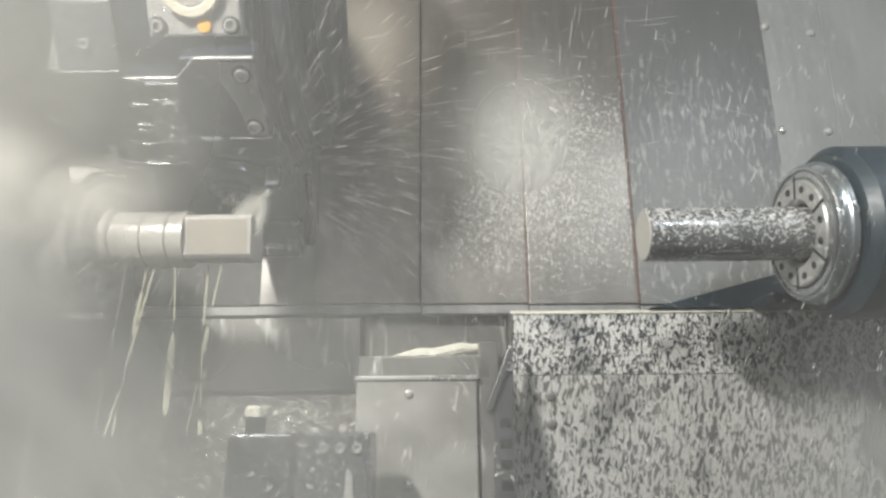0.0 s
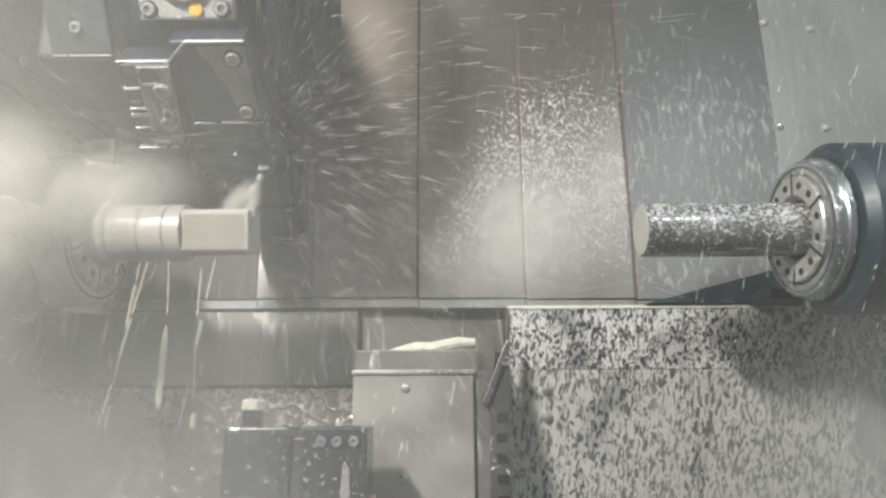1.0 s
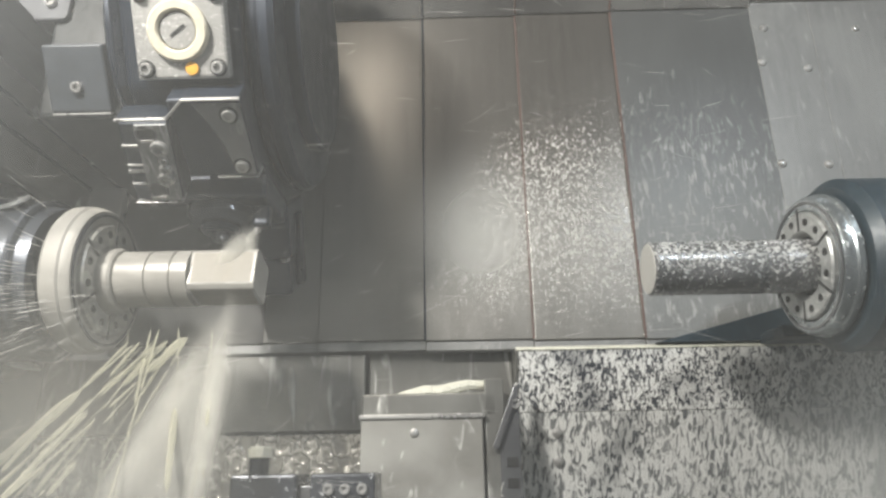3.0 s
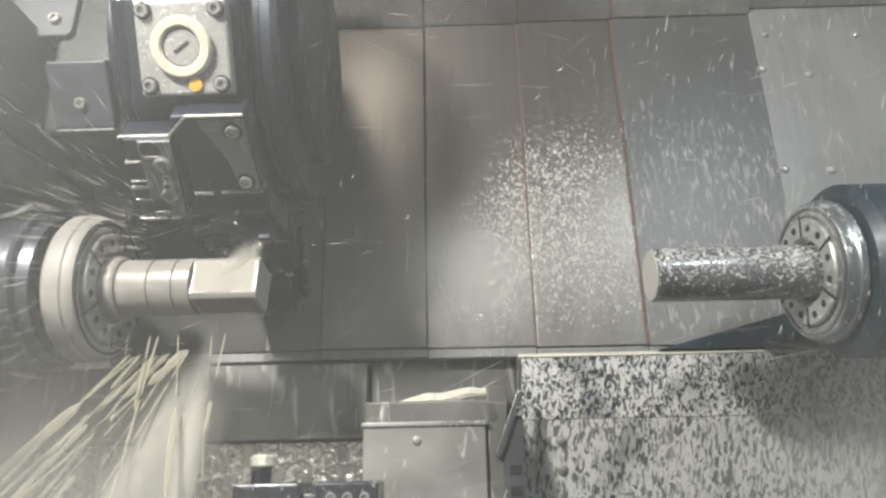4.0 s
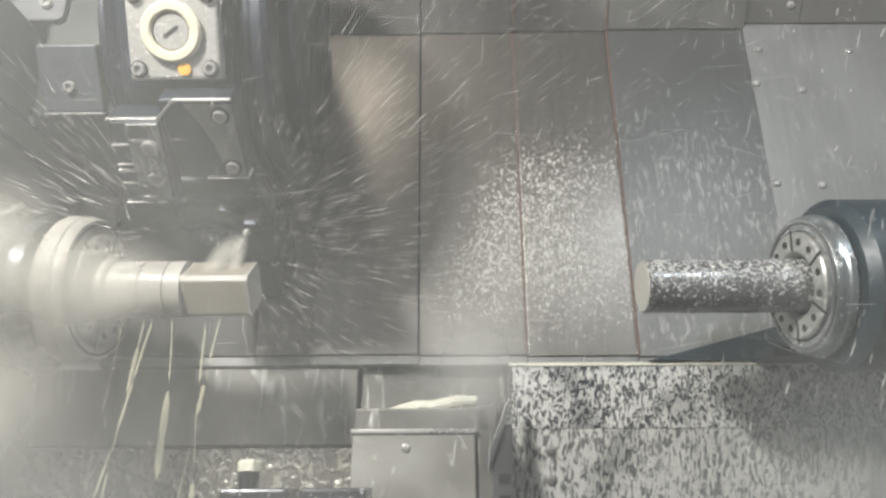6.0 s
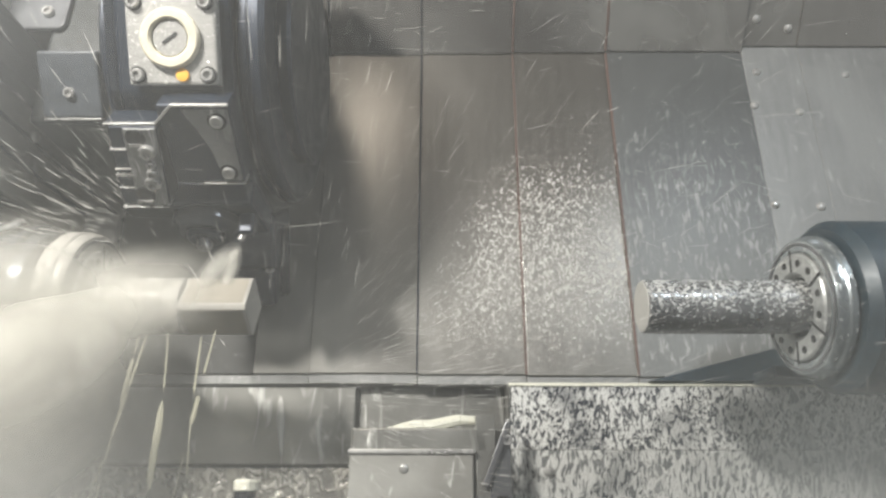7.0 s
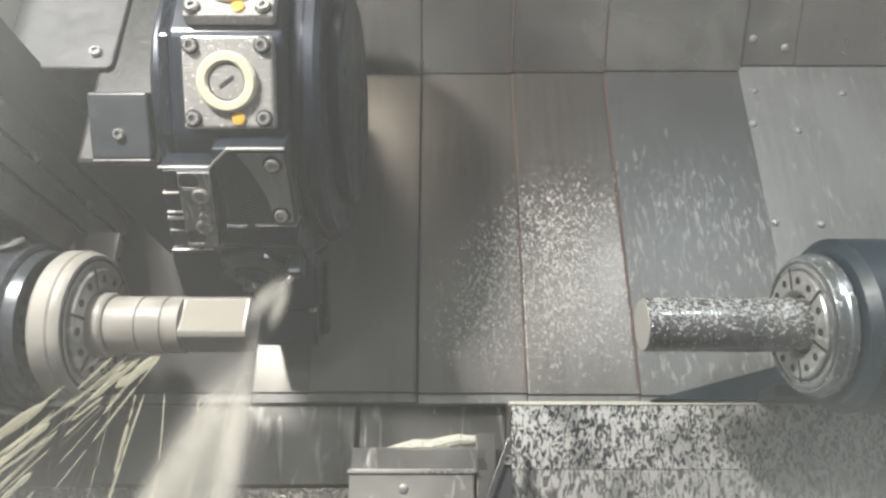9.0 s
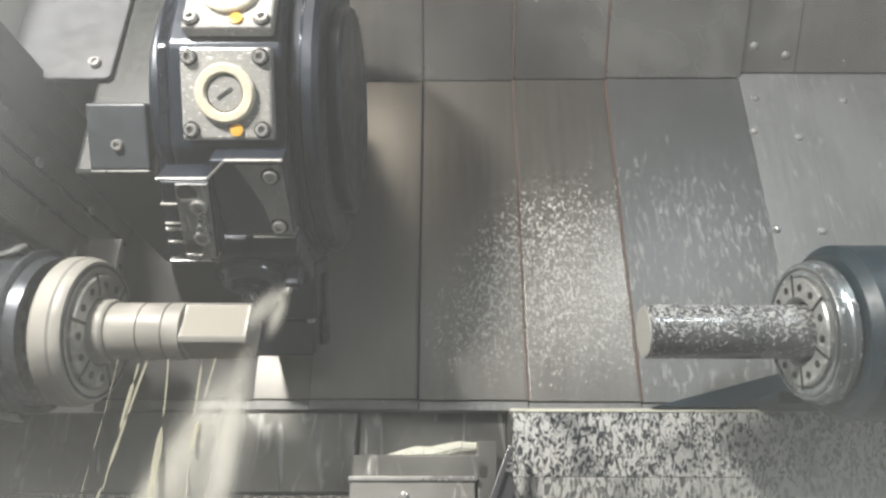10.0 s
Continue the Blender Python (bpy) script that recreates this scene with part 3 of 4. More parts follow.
part("disc", lathe([(0.05, 0.0555), (0.180, 0.0555), (0.184, 0.059), (0.184, 0.080), (0.178, 0.086), (0.134, 0.0865), (0.134, 0.099), (0.130, 0.103), (0.0, 0.103)], TO_X, 96), BLACK, turret, smooth=True)
part("disc_groove", lathe([(0.1842, 0.067), (0.1846, 0.0675), (0.1846, 0.0695), (0.1842, 0.070)], TO_X, 96), WETBLACK, turret, smooth=True)


def station(theta):
    return pose(0, 0, 0, 90 - theta) @ at(0, 0, AP)


def plate_station(theta):
    m = station(theta)
    p = part("station_plate", box((-0.046, -0.046, 0.0005), (0.046, 0.046, 0.016), 0.003, m), PLATE, turret, "bright wet square station plate")
    part("ring", lathe([(0.019, 0.016), (0.030, 0.016), (0.030, 0.021), (0.028, 0.023), (0.021, 0.023), (0.019, 0.021), (0.019, 0.016)], m, 40), IVORY, p, "ivory ring", True)
    part("centre", lathe([(0.019, 0.016), (0.017, 0.0195), (0.0, 0.0195)], m, 32), PLATE, p, smooth=True)
    part("centre_slot", box((-0.009, -0.0016, 0.0196), (0.009, 0.0016, 0.0202), 0.0, m @ pose(0, 0, 0, 0, 0, 35)), DEEP, p)
    part("plug", lathe([(0.0065, 0.016), (0.0065, 0.0185), (0.0, 0.0195)], m @ at(0.010, -0.036, 0), 20), AMBER, p, "orange plug", True)
    for sx in (-1, 1):
        for sy in (-1, 1):
            part("socket", lathe([(0.0088, 0.0162), (0.0088, 0.0168), (0.007, 0.0164), (0.0, 0.0163)], m @ at(sx * 0.036, sy * 0.036, 0), 22), DEEP, p)
            part("cap_screw", cap_screw(0.0066, 0.006, m @ at(sx * 0.036, sy * 0.036, 0.0155)), SHINY, p, smooth=True)
    return p


for th in (60, 90, 120, 150, 180, -60, -90):
    plate_station(th)

# turning-tool holder one station below the plate
m = station(30)
hold = part("tool_holder", box((-0.018, -0.040, 0.0005), (0.058, 0.0535, 0.030), 0.003, m), BLACK, turret, "black clamp-type tool holder")
part("holder_edge", prism([(-0.0745, 0.0325), (-0.021, 0.0325), (0.001, 0.0535), (0.058, 0.0535), (0.058, 0.0560), (0.000, 0.0560), (-0.022, 0.0350), (-0.0745, 0.0350)], 0.0300, 0.0345, m, 0.0008), SHINY, hold, "thin bright top edge of the holder")
part("holder_top", prism([(-0.0735, 0.0326), (-0.021, 0.0326), (0.001, 0.0536), (0.057, 0.0536), (0.057, 0.0552), (0.0005, 0.0552), (-0.0218, 0.0342), (-0.0735, 0.0342)], 0.004, 0.0298, m), BLACK, hold)
part("clamp_arm", prism([(-0.070, 0.0322), (-0.019, 0.0322), (-0.030, -0.0655), (-0.082, -0.0655)], 0.004, 0.036, m, 0.002), BLACK, hold)
part("clamp_face", prism([(-0.054, 0.0315), (-0.020, 0.0315), (-0.0305, -0.0645), (-0.064, -0.0645)], 0.0362, 0.040, m, 0.0015), CLAMP_AND_SHEEN, hold, "grey worn clamp face")
part("clamp_foot", box((-0.082, -0.0672, 0.024), (-0.030, -0.0658, 0.0405), 0.0006, m), SHINY, hold)
# pale polygon painting the soft reflection on the dark holder face
part("face_sheen", prism([(0.008, 0.049), (0.056, 0.049), (0.056, -0.037), (0.036, -0.037), (0.030, 0.0), (0.020, 0.026)], 0.0302, 0.0312, m, 0.0005), CLAMP_AND_SHEEN, hold, "lighter reflection painted on the wet holder face")
part("lower_edge", box((0.012, -0.0420, 0.010), (0.058, -0.0405, 0.031), 0.0006, m), SHINY, hold)
for x, y in ((0.043, 0.036), (0.043, -0.026)):
    part("socket", lathe([(0.0098, 0.0313), (0.0098, 0.0319), (0.0, 0.0315)], m @ at(x, y, 0), 20), DEEP, hold)
    part("cap_screw", cap_screw(0.0070, 0.004, m @ at(x, y, 0.0316)), SHINY, hold, smooth=True)
for x, y, r in ((-0.034, 0.005, 0.0085), (-0.034, -0.010, 0.0045), (-0.035, -0.021, 0.0060), (-0.038, -0.034, 0.0085)):
    part("clamp_screw", cap_screw(r, 0.006, m @ at(x, y, 0.0398)), SHINY, hold, smooth=True)
for x, y in ((-0.043, 0.021), (-0.052, -0.050)):
    part("bore", lathe([(0.0105, 0.0402), (0.0095, 0.0408), (0.0088, 0.0404), (0.0, 0.0402)], m @ at(x, y, 0.0), 24), DEEP, hold)
    part("bore_lip", box((-0.008, -0.0098, 0.0404), (0.008, -0.0065, 0.0412), 0.0003, m @ at(x, y, 0.0)), SHINY, hold)
for x, y, h in ((-0.0745, 0.006, 0.0022), (-0.0760, -0.018, 0.0018), (-0.0775, -0.026, 0.0035), (-0.0790, -0.042, 0.0018)):
    part("fin", box((x, y - h / 2, 0.030), (x + 0.0165, y + h / 2, 0.0385), 0.0004, m), SHINY, hold)

# driven milling holder at the working station
m = station(0)
mill = part("milling_holder", box((-0.045, -0.046, 0.0005), (0.056, 0.046, 0.030), 0.004, m), BLACK, turret, "black driven milling holder")
part("spindle_sleeve", lathe([(0.040, 0.030), (0.040, 0.040), (0.037, 0.043), (0.034, 0.046), (0.033, 0.050), (0.012, 0.050)], m @ at(-0.008, 0, 0), 40), NOSE, mill, smooth=True)
part("collet_nut", lathe([(0.022, 0.050), (0.022, 0.055), (0.019, 0.058), (0.010, 0.058)], m @ at(-0.008, 0, 0), 32), BLACK, mill, smooth=True)
part("end_mill", lathe([(0.009, 0.058), (0.009, 0.068), (0.0, 0.068)], m @ at(-0.008, 0, 0), 16), HOLDER, mill, smooth=True)
part("nozzle_block", box((0.036, 0.004, 0.0302), (0.054, 0.022, 0.056), 0.003, m), BLACK, mill)
part("nozzle", lathe([(0.0035, 0.0), (0.0045, 0.003), (0.003, 0.010), (0.0, 0.010)], m @ at(0.042, 0.012, 0.054, 0, -30), 14), SHINY, mill, smooth=True)

# long holder of the next station, behind the work
m = station(-30)
rear = part("rear_holder", box((-0.035, -0.046, 0.0005), (0.054, 0.046, 0.075), 0.005, m), BLACK, turret, "black long-reach tool holder")
part("holder_body", box((-0.030, -0.042, 0.0755), (0.050, 0.042, 0.126), 0.004, m), BLACK, rear)
part("holder_rib", box((0.0502, -0.012, 0.02), (0.060, 0.012, 0.118), 0.002, m), WETBLACK, rear)
for x, y in ((0.044, 0.037), (0.044, -0.037)):
    part("cap_screw", cap_screw(0.006, 0.005, m @ at(x, y, 0.0752)), SHINY, rear, smooth=True)

# slide housing on the rear of the turret
hous = part("housing", box((-0.203, -0.138, -0.20), (-0.106, 0.30, 0.078), 0.006), HOUSE, turret, "dark turret housing")
up = at(-0.180, -0.0745, 0.124, 32.5)
part("housing_block", box((0.0, -0.074, -0.034), (0.068, 0.0, 0.0), 0.003, up), DARK, hous, "dark square cover block")
part("block_edge", box((0.001, -0.0765, -0.030), (0.067, -0.0743, 0.001), 0.0008, up), SHINY, hous)
part("block_screw", cap_screw(0.0062, 0.005, up @ at(0.034, -0.046, 0.0)), SHINY, hous)
part("housing_sheet", prism([(-0.32, -0.012), (-0.188, -0.012), (-0.182, -0.006), (-0.176, 0.30), (-0.32, 0.30)], 0.079, 0.086, bevel=0.002), DARKPLATE, hous)
part("sheet_screw", cap_screw(0.007, 0.006, at(-0.203, 0.010, 0.086)), SHINY, hous)

# ---------------------------------------------------------------- lower tool block
lower = thing("lower_tool_block", MACH, "black lower tool block with bright cap screws", "tool block")
part("block_left", box((-0.246, -0.34, -0.10), (-0.172, -0.2175, -0.030), 0.003), FLECKED, lower)
part("block_right", box((-0.158, -0.34, -0.10), (-0.086, -0.2175, -0.030), 0.003), FLECKED, lower)
part("block_web", box((-0.171, -0.34, -0.10), (-0.159, -0.230, -0.040), 0.001), HOLDER, lower)
knob = part("knob", lathe([(0.0115, 0.0), (0.0115, 0.018), (0.0, 0.018)], at(-0.220, -0.2178, -0.050) @ pose(0, 0, 0, -90), 28), WETBLACK, lower, "dark threaded knob", True)
# pale colour stands in for the shining highlight on the cap
part("knob_cap", lathe([(0.012, 0.018), (0.0138, 0.019), (0.0138, 0.028), (0.011, 0.031), (0.0, 0.031)], at(-0.220, -0.2178, -0.050) @ pose(0, 0, 0, -90), 28), FOAM_AND_GLINT, knob, "domed cap with its bright highlight put into a pale colour", True)
for u in (-0.137, -0.119, -0.100):
    part("cap_screw", cap_screw(0.0058, 0.005, at(u, -0.234, -0.0302)), SHINY, lower, smooth=True)
part("clip", prism([(-0.114, -0.300), (-0.102, -0.300), (-0.104, -0.262), (-0.109, -0.255), (-0.112, -0.262)], -0.030, -0.026, bevel=0.001), PLATE, lower)
part("lower_step", box((-0.182, -0.36, -0.032), (-0.100, -0.292, -0.010), 0.002), FLECKED, lower)
part("pin", lathe([(0.006, 0.0), (0.006, 0.010), (0.0, 0.012)], at(-0.086, -0.297, -0.045) @ TO_X, 16), SEAL, lower)

# ---------------------------------------------------------------- coolant
rng = np.random.default_rng(5)


def cloud(name, points, size, material, m, label, category="coolant spray", stretch=None):
    """Many tiny droplets as four-sided grains; stretch: one way for each, along which it is drawn out."""
    base = np.array([(1, 1, 1), (1, -1, -1), (-1, 1, -1), (-1, -1, 1)], float)
    n = len(points)
    sz = size * rng.lognormal(0, 0.35, n)
    vs = points[:, None, :] + base[None] * sz[:, None, None] * 0.6
    if stretch is not None:
        along = np.array([1.0, 0.35, -0.45, -1.0])
        vs = points[:, None, :] + base[None] * sz[:, None, None] * 0.5 + along[None, :, None] * stretch[:, None, :]
    k = 4 * np.arange(n)[:, None]
    fs = np.concatenate([k + np.array(f) for f in ((0, 1, 2), (0, 3, 1), (0, 2, 3), (1, 3, 2))])
    me = bpy.data.meshes.new(name)
    me.from_pydata(vs.reshape(-1, 3).tolist(), [], fs.tolist())
    me.materials.append(material)
    o = new(name, me)
    o.matrix_world = m
    return tagged(o, label, category, kind="stuff")


def fan(n, reach, spread, size, flat=0.6, length=0.010):
    """Streaks that fly from the origin to +x in a wide fan, bent down by their fall."""
    a = rng.normal(0, spread, n)
    b = rng.normal(0, spread * flat, n)
    d = np.stack([np.cos(a) * np.cos(b), np.sin(a) * np.cos(b), np.sin(b)], 1)
    r = reach * (0.20 + 0.80 * rng.beta(1.3, 1.8, n))
    p = d * r[:, None]
    p[:, 1] -= 0.9 * r ** 2
    v = d.copy()
    v[:, 1] -= 1.8 * r
    v /= np.linalg.norm(v, axis=1)[:, None]
    return p, v * (length * rng.uniform(0.3, 1.3, n))[:, None]


NOZ = Vector((-0.178, 0.050, 0.015))
# flying droplets to the free side of the cut
p, s = fan(1100, 0.48, 0.75, 0.0004, length=0.013)
spray_a = cloud("spray_fan", p, 0.00027, DROPLET, MACH @ Matrix.Translation(NOZ), "fan of white coolant droplets flying off the cut", stretch=s)
p, s = fan(1100, 0.48, 0.75, 0.0004, length=0.013)
spray_b = cloud("spray_fan", p, 0.00027, DROPLET, MACH @ Matrix.Translation(NOZ), "fan of white coolant droplets flying off the cut", stretch=s)
p, s = fan(420, 0.42, 0.55, 0.0004, length=0.016)
p[:, 0] *= -1
s[:, 0] *= -1
spray_c = cloud("spray_fan", p, 0.00045, DROPLET, MACH @ Matrix.Translation(NOZ + Vector((-0.05, 0.02, 0))), "fan of coolant droplets flying back over the chuck", stretch=s)
# mist: soft sheets of fine droplets, each one a domed disc
def veil(name, discs, material, m, label):
    """discs: centre, long way, half length, half width, lean about the long way in degrees."""
    bm = bmesh.new()
    uv = bm.loops.layers.uv.new("UVMap")
    for c, way, l, w, lean in discs:
        x = Vector(way).normalized()
        z = (Vector((0, -0.28, 0.96)) - x * x.dot(Vector((0, -0.28, 0.96)))).normalized()
        z = Matrix.Rotation(radians(lean), 3, x) @ z
        y = z.cross(x)
        rings = [[(0.0, 0.0)]] + [[(r * math.cos(math.pi * i / 10), r * math.sin(math.pi * i / 10)) for i in range(20)] for r in (0.35, 0.7, 1.0)]
        made = []
        for ring in rings:
            made.append([(bm.verts.new(Vector(c) + x * l * a + y * w * b + z * 0.25 * w * (1 - a * a - b * b)), (a, b)) for a, b in ring])
        for p, q in zip(made, made[1:]):
            for i in range(20):
                j = (i + 1) % 20
                f = [p[0], q[i], q[j]] if len(p) == 1 else [p[i], q[i], q[j], p[j]]
                face = bm.faces.new([k[0] for k in f])
                face.smooth = True
                for lp, k in zip(face.loops, f):
                    lp[uv].uv = k[1]
    return solo(name, bm, material, m, label, "coolant mist", kind="stuff")


mist_a = veil("mist_cloud", [((-0.03, 0.01, 0.05), (1, -0.1, 0), 0.13, 0.075, 10), ((0.05, 0.0, 0.03), (1, 0.1, 0.1), 0.10, 0.055, -15), ((-0.10, 0.02, -0.02), (0.6, 1, 0), 0.12, 0.09, 5)],
              JET, MACH @ at(-0.36, 0.02, 0.04), "white mist hanging round the turning workpiece")
mist_b = veil("mist_cloud", [((0, 0, 0.02), (1, 0.5, 0), 0.23, 0.14, 0), ((-0.06, -0.06, -0.03), (0.4, 1, 0), 0.20, 0.16, 12), ((0.07, 0.05, 0.05), (1, 0.5, 0), 0.15, 0.075, -10)],
              JET, MACH @ at(-0.42, -0.12, 0.10), "white mist drifting below the chuck")
# short cone from the nozzle on to the work, and the sheet that falls off it
spray_jet = veil("spray_jet", [((-0.022, -0.026, 0.006), (-0.55, -0.8, 0), 0.042, 0.017, 0), ((-0.008, -0.028, 0.0), (-0.2, -1, 0), 0.040, 0.014, 10), ((-0.006, -0.008, 0.0), (-0.5, -0.8, 0), 0.016, 0.007, 0)],
                 JET, MACH @ Matrix.Translation(NOZ), "short white cone of coolant from the nozzle on to the work")
fall_sheet = veil("falling_sheet", [((0.010, -0.13, 0.05), (0.02, -1, 0.3), 0.18, 0.020, 0), ((-0.045, -0.14, 0.05), (-0.42, -1, 0.3), 0.18, 0.026, 6), ((-0.02, -0.14, 0.04), (-0.2, -1, 0.3), 0.17, 0.060, -6)],
                  JET, MACH @ at(-0.235, -0.03, 0.01), "thin white sheet of coolant falling from the work")


def streams(n, u0, u1, lean, reach, thick, m, label):
    """Ropes of coolant that leave the underside of the work and break up as they fall."""
    g = thing("coolant_streams", m, label, "coolant")
    for i in range(n):
        u = u0 + (u1 - u0) * (i + rng.uniform(0.1, 0.9)) / n
        v, w = -0.028, 0.012 * rng.uniform(-1, 1)
        l = lean * rng.uniform(0.25, 1.5)
        f, a = rng.uniform(15, 30), rng.uniform(0.0005, 0.002)
        s = 0.0
        while s < reach:
            e = min(reach, s + rng.uniform(0.03, 0.11))
            t0 = thick * rng.lognormal(-0.1, 0.65)
            pts, radii = [], []
            for k in range(10):
                q = s + (e - s) * k / 9
                pts.append(Vector((u + l * q + a * math.sin(f * q + 2 * i), v - q * 0.86, w + q * 0.50)))
                radii.append(t0 * (0.15 if k in (0, 9) else 1) * rng.uniform(0.75, 1.15))
            part("stream", tube(pts, radii, 6), STREAM, g, smooth=True)
            s = e + rng.uniform(0.0, 0.03)
    return g


streams_a = streams(6, -0.380, -0.250, 0.20, 0.22, 0.0013, MACH, "thin broken ropes of coolant dripping from the work")
streams_b = streams(14, -0.388, -0.310, -0.5, 0.18, 0.0015, MACH, "pale yellow ropes of coolant thrown off the work")
# droplets that hang in the air before the covers
n = 420
air = np.stack([rng.uniform(-0.55, 0.3, n), rng.uniform(-0.1, 0.5, n), rng.uniform(-0.1, 0.25, n)], 1)
away = rng.normal(0, 1, (n, 3)) * np.array((0.010, 0.004, 0.003))
away[:90] *= 2.2
drift = cloud("drifting_droplets", air, 0.00032, DROPLET, MACH, "fine droplets drifting before the machine covers", stretch=away)

# film and drops that run down the inside of the window
RAMP = ((0.0, 1.6), (0.05, 1.6), (0.10, 1.4), (0.16, 0.95), (0.24, 0.45), (0.4, 0.22), (0.47, 0.45), (0.53, 0.9), (0.6, 0.85), (0.68, 0.35), (0.76, 0.2), (1.0, 0.12))
bm = bmesh.new()
bmesh.ops.create_grid(bm, x_segments=1, y_segments=1, size=0.5)
bm.transform(Matrix.Translation((0, -0.6405, 0.70)) @ pose(0, 0, 0, 90) @ Matrix.Diagonal((0.6, 1.24, 1, 1)))
film_run = solo("running_film", bm, film_glass("running_coolant_film", 0.07, 0.17, (14, 14, 8), RAMP, (0.10, 1.25), (0.12, 2.2)), Matrix(), "milky film of coolant running down the window", "coolant film")


# fine beads on the running film, thick where the film is thick
n = 6000
bz = np.concatenate([rng.uniform(0.09, 0.36, n // 2), rng.uniform(0.58, 0.86, n - n // 2)])
bead_at = np.stack([rng.uniform(-0.075, 0.075, n), np.full(n, -0.6385), bz], 1)
bead_way = np.stack([rng.normal(0, 0.00012, n), np.zeros(n), rng.lognormal(-7.6, 0.7, n)], 1)
beads = cloud("window_beads", bead_at, 0.0001, BEAD, Matrix(), "fine beads of coolant running down the window", "coolant film", stretch=bead_way)


def smear(x, z, w, h, strength, tone=(0.86, 0.88, 0.86)):
    bm = bmesh.new()
    bmesh.ops.create_circle(bm, cap_ends=True, segments=32, radius=1)
    o = solo("window_smear", bm, drop_film("smear_on_glass", strength, tone), pose(x, -0.637, z, 90) @ Matrix.Diagonal((w, h, w, 1)), "blurred white smear on the window, for drops and for added haze", "drop", "drops on the window")
    return o


drop_a = smear(0.0105, 0.2038, 0.0150, 0.0175, 0.56)
drop_e = smear(0.0055, 0.19, 0.0140, 0.016, 0.46)
drop_b = smear(0.0347, 0.25, 0.0125, 0.0135, 0.62)
drop_c = smear(0.0134, 0.25, 0.012, 0.0135, 0.52)
drop_d = smear(-0.058, 0.214, 0.034, 0.038, 0.26, (0.90, 0.88, 0.80))
# broad smears added to imitate haze and brighten the picture's edges
smear(-0.062, 0.148, 0.036, 0.036, 0.20)
smear(-0.068, 0.232, 0.034, 0.040, 0.18, (0.78, 0.82, 0.87))
haze = smear(0.072, 0.150, 0.062, 0.060, 0.22, (0.74, 0.80, 0.81))
smear(0.078, 0.200, 0.022, 0.030, 0.22, (0.66, 0.78, 0.84))

# ---------------------------------------------------------------- what moves
# seconds, shift of the turret along the spindle and up the bed
TURRET = [(0.0, -0.027, 0.002), (0.5, -0.031, 0.006), (1.0, -0.034, 0.012), (1.5, -0.033, 0.0225), (2.0, -0.038, 0.030), (2.5, -0.041, 0.0256),
          (3.0, -0.0456, 0.0025), (4.5, -0.0426, -0.0067), (5.0, -0.0467, 0.0043), (5.5, -0.050, 0.0122), (7.0, -0.0595, 0.0292), (7.5, -0.0618, 0.0543),
          (8.0, -0.0364, 0.038), (8.5, -0.0011, 0.0137), (9.0, 0.0, 0.0), (9.5, -0.0007, -0.006), (10.0, -0.003, -0.0057)]
TURN = [(0.0, 20), (0.5, 5), (1.0, 25), (1.5, 30), (2.0, 20), (2.5, 50), (3.0, 90), (4.5, 95), (5.0, 120), (5.5, 130), (7.0, 165), (7.5, 150), (8.0, 160), (8.5, 175), (9.0, 182), (10.0, 180)]


def shifted(t, rows):
    for a, b in zip(rows, rows[1:]):
        if t <= b[0]:
            f = (t - a[0]) / (b[0] - a[0])
            return [a[i] + (b[i] - a[i]) * f for i in range(1, len(a))]
    return list(rows[-1][1:])


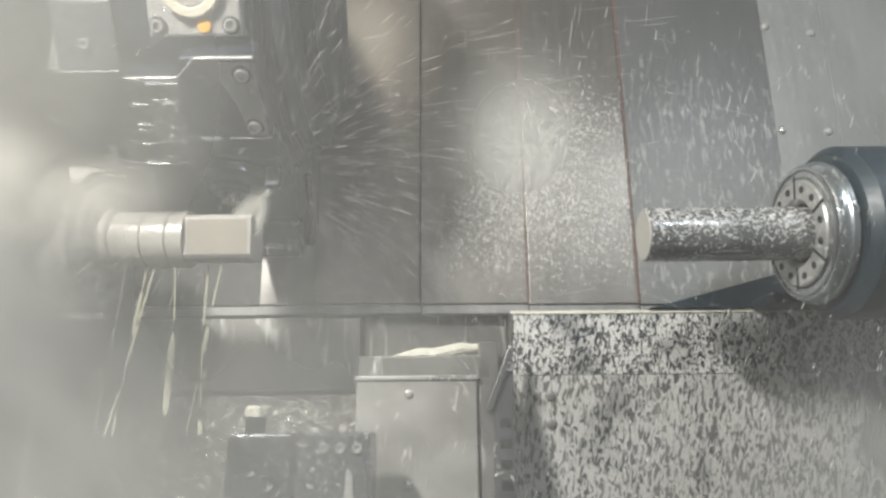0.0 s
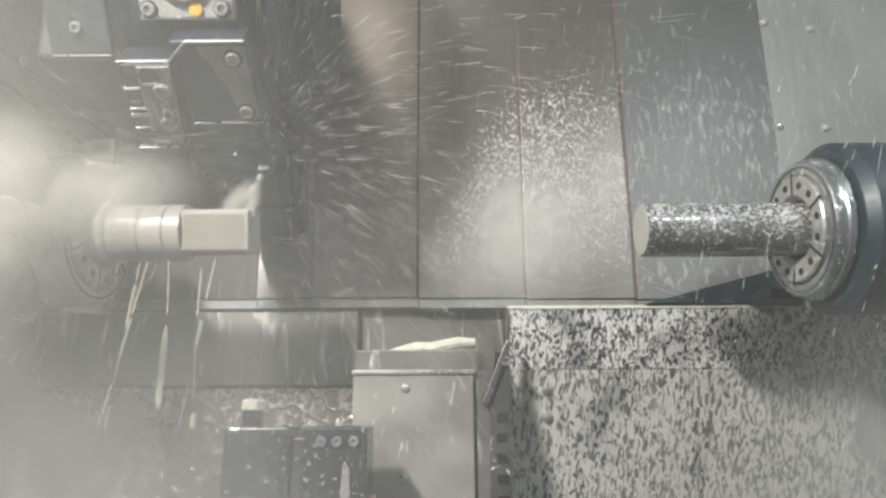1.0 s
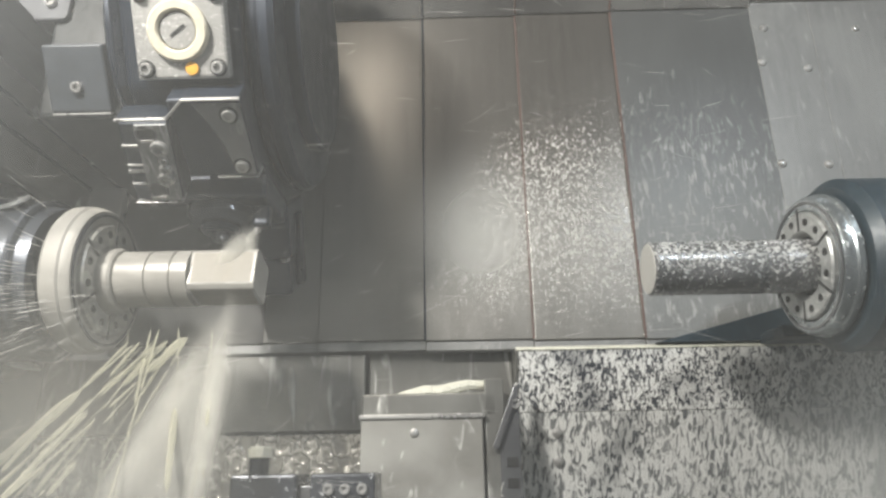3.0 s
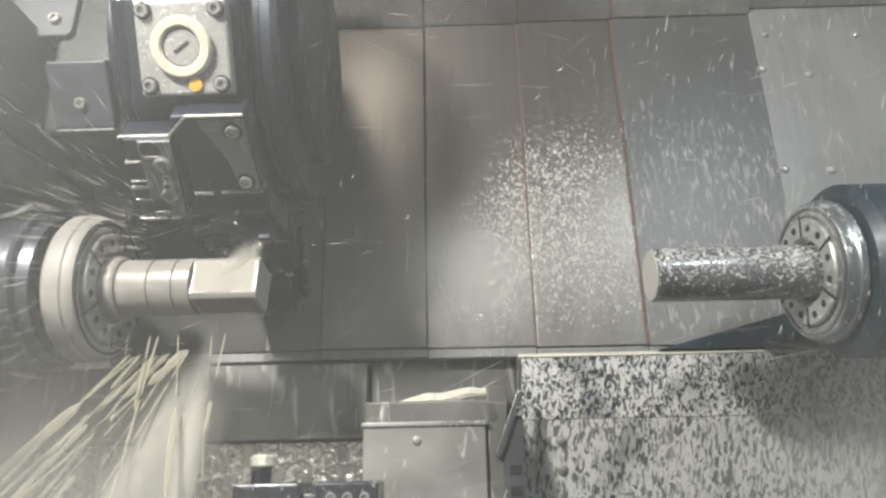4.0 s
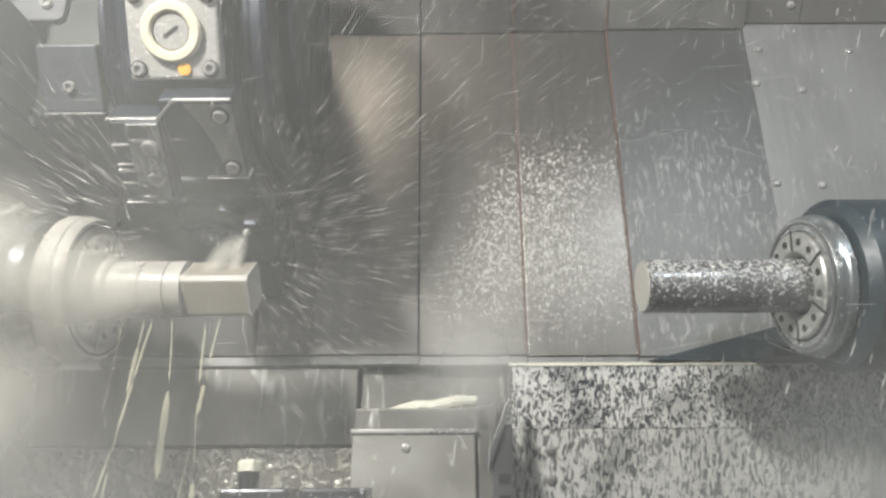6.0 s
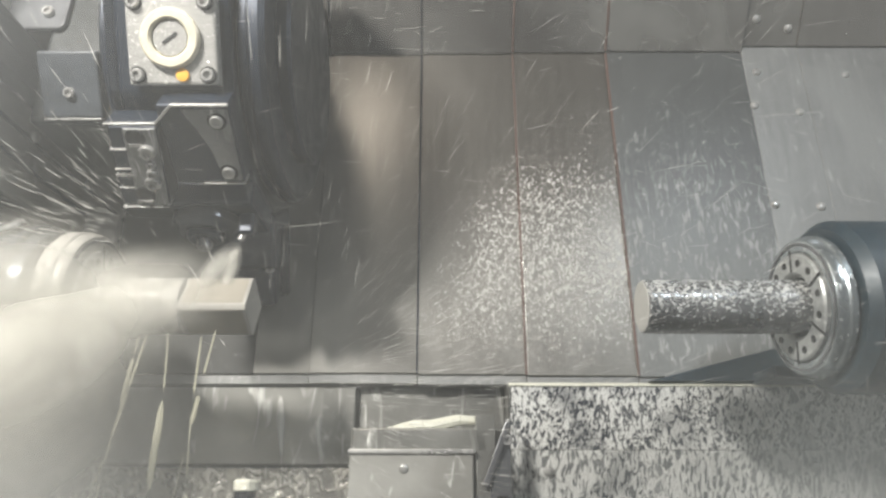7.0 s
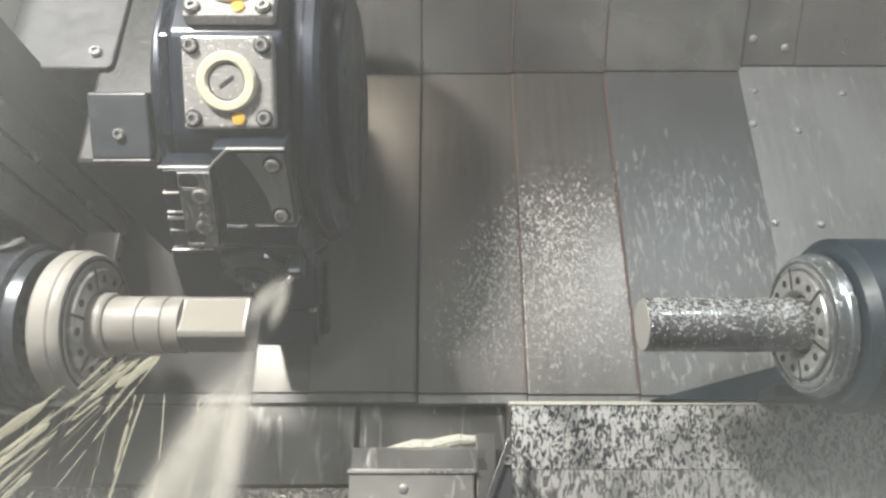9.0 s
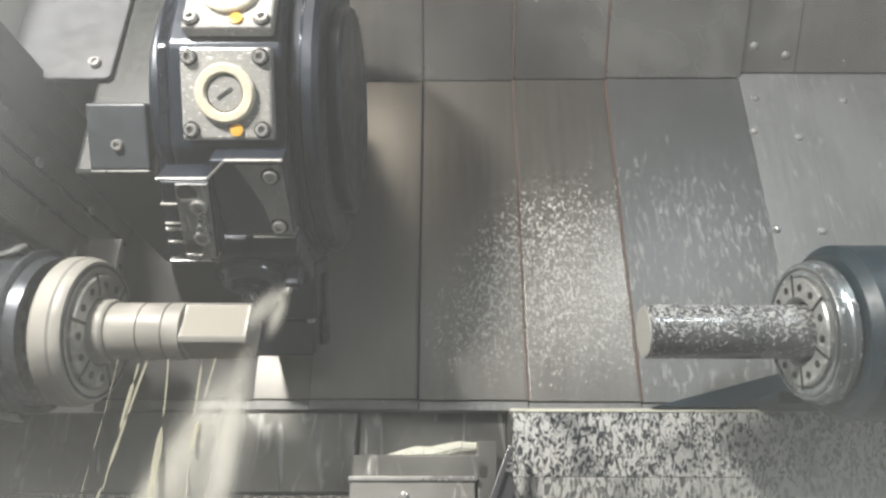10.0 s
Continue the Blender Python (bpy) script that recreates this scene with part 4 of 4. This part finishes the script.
def motions():
    walk(turret, [(t, MACH @ Matrix.Translation(TC + Vector((du, dv, 0)))) for t, du, dv in TURRET])
    walk(spray_jet, [(t, MACH @ Matrix.Translation(NOZ + Vector((du, dv * 0.5, 0)))) for t, du, dv in TURRET])
    for o, u in ((work, -0.404), (chuck_left, -0.396)):
        walk(o, [(t, MACH @ at(u, 0, 0, a - 13)) for t, a in TURN])
    # droplets: the fans whirl about the way they fly, and drop into the sump when the cut pauses
    def fan_rows(times, side, speed, lean=-24, out=0.05):
        rows = []
        for t, dx, dy in times:
            du, dv = shifted(t, TURRET)
            rows.append((t, MACH @ Matrix.Translation(NOZ + Vector((du + dx + side, dv * 0.5 + dy, out))) @ pose(0, 0, 0, 0, lean, -10 if side == 0 else 8) @ pose(0, 0, 0, speed * t)))
        return rows
    walk(spray_a, fan_rows([(0, 0, 0), (0.5, 0, 0), (1, 0, 0), (1.5, 0, 0), (1.8, 0.05, -0.10), (2.3, 0.12, -0.65), (4.2, 0.05, -0.65), (6, 0, -0.65), (10, 0, -0.65)], 0, 30), )
    walk(spray_b, fan_rows([(0, -0.75, 0.05), (2.0, -0.75, 0.05), (4.3, -0.75, 0.02), (4.9, 0, 0), (5.5, 0, 0), (6.0, 0, 0), (6.8, 0.04, -0.03), (7.15, 0.10, -0.30), (7.7, 0.12, -0.7), (8.5, 0.05, -0.7), (10, 0.05, -0.7)], 0, 30))
    walk(spray_c, fan_rows([(0, 0, 0), (1.5, 0, 0), (2.0, 0, 0), (2.6, -0.05, -0.1), (4.0, 0, 0), (5.0, 0, 0), (7.0, 0, 0), (7.6, 0, 0), (8.3, -0.3, -0.4), (10, -0.3, -0.4)], -0.05, -25, 12, 0.03))
    walk(mist_a, [(t, MACH @ at(u, v, 0.17, 0, 0, 8 * math.sin(3 * t))) for t, u, v in ((0, -0.36, -0.03), (1, -0.34, -0.03), (2, -0.36, -0.02), (2.6, -0.38, 0.00), (3.0, -0.54, -0.06), (4.3, -0.52, -0.06), (5, -0.40, -0.05), (5.7, -0.36, -0.05), (7, -0.31, -0.06), (7.5, -0.30, -0.07), (8.0, -0.36, -0.02), (8.4, -0.56, -0.02), (10, -0.60, 0.04))])
    walk(mist_b, [(t, MACH @ at(u, v, 0.17, 0, 0, 8 * math.sin(2 * t))) for t, u, v in ((0, -0.50, -0.10), (1.2, -0.46, -0.14), (1.8, -0.34, -0.12), (2.1, -0.37, -0.14), (2.5, -0.60, -0.24), (2.8, -0.60, -0.26), (4.5, -0.48, -0.32), (5.5, -0.50, -0.26), (6.8, -0.38, -0.17), (7.2, -0.38, -0.16), (7.6, -0.41, -0.15), (8.1, -0.54, -0.22), (8.5, -0.60, -0.36), (10, -0.62, -0.42))])
    walk(fall_sheet, [(t, MACH @ at(u, v, 0.01)) for t, u, v in ((0, -0.26, -0.45), (2.2, -0.26, -0.45), (2.7, -0.25, -0.03), (3.4, -0.26, -0.06), (4.5, -0.28, -0.13), (5.2, -0.25, -0.5), (7.6, -0.25, -0.5), (8.2, -0.215, -0.03), (10, -0.225, -0.03))])
    walk(streams_a, [(t, MACH @ at(0.004 * math.sin(5 * t), d, 0)) for t, d in ((0, 0), (0.5, -0.01), (1, 0), (1.5, -0.012), (2, 0), (2.5, -0.01), (3, -0.03), (4.5, -0.02), (5, 0), (5.5, -0.01), (7, 0), (7.5, -0.01), (8, -0.03), (8.5, -0.04), (9, -0.05), (9.5, -0.02), (10, 0))])
    walk(streams_b, [(t, MACH @ at(x, d, 0, 0, 0, r)) for t, x, d, r in ((0, 0.02, -0.5, 0), (2.6, 0.02, -0.5, 0), (3.0, 0.02, -0.02, 4), (4.5, 0.02, -0.05, 2), (5.2, 0.02, -0.5, 0), (7.5, 0, -0.5, 0), (8.0, 0, -0.03, -3), (8.5, 0, 0, 0), (9, 0, -0.005, 1), (9.5, 0, 0.003, 3), (10, -0.05, -0.40, 6))])
    walk(drift, [(t, MACH @ at(0.02 * t, d, 0)) for t, d in ((0, 0), (2.5, -0.03), (3.1, -0.25), (3.6, -0.6), (4.2, -0.1), (5, 0), (7.4, -0.03), (7.9, -0.25), (8.5, -0.9), (10, -0.95))])
    for o in (film_run, beads):
        walk(o, [(t, pose(0, 0, -0.1 * t)) for t in (0, 2.5, 5, 7.5, 10)])
    walk(drop_a, [(t, pose(x, -0.637, z, 90)) for t, x, z in ((0, 0.0105, 0.2038), (0.5, 0.0112, 0.1972), (1, 0.0116, 0.1896), (1.5, 0.0117, 0.1855), (2, 0.0128, 0.1737), (2.5, 0.0159, 0.1604), (3.2, 0.017, 0.12), (10, 0.017, -0.1))])
    walk(drop_e, [(t, pose(x, -0.6372, z, 90)) for t, x, z in ((0, 0.0050, 0.40), (2.2, 0.0048, 0.27), (2.6, 0.0047, 0.225), (3.0, 0.0045, 0.1957), (3.3, 0.0038, 0.1925), (4.3, 0.0038, 0.1895), (5.0, 0.0040, 0.1872), (5.7, 0.0045, 0.184), (7.0, 0.005, 0.13), (10, 0.006, 0.0))])
    walk(drop_d, [(t, pose(x, -0.6365, z, 90)) for t, x, z in ((0, -0.058, 0.214), (1, -0.060, 0.205), (1.5, -0.058, 0.186), (2, -0.056, 0.173), (2.5, -0.059, 0.172), (3, -0.062, 0.163), (4.5, -0.060, 0.152), (6, -0.060, 0.12), (10, -0.060, 0.0))])
    walk(haze, [(t, pose(x, -0.6362, z, 90)) for t, x, z in ((0, 0.088, 0.142), (2.5, 0.082, 0.146), (5, 0.072, 0.148), (7.5, 0.060, 0.152), (10, 0.062, 0.150))])
    walk(drop_b, [(t, pose(x, -0.637, z, 90)) for t, x, z in ((0, 0.033, 0.40), (6.8, 0.034, 0.30), (7.5, 0.0347, 0.262), (7.8, 0.036, 0.202), (8, 0.0377, 0.1878), (8.5, 0.0422, 0.1661), (9, 0.043, 0.12), (10, 0.043, 0.0))])
    walk(drop_c, [(t, pose(x, -0.637, z, 90)) for t, x, z in ((0, 0.013, 0.42), (6.8, 0.0130, 0.31), (7.5, 0.0134, 0.270), (7.8, 0.014, 0.226), (8, 0.0145, 0.206), (8.5, 0.0153, 0.1774), (9, 0.0157, 0.1532), (9.5, 0.016, 0.10), (10, 0.016, 0.05))])


motions()
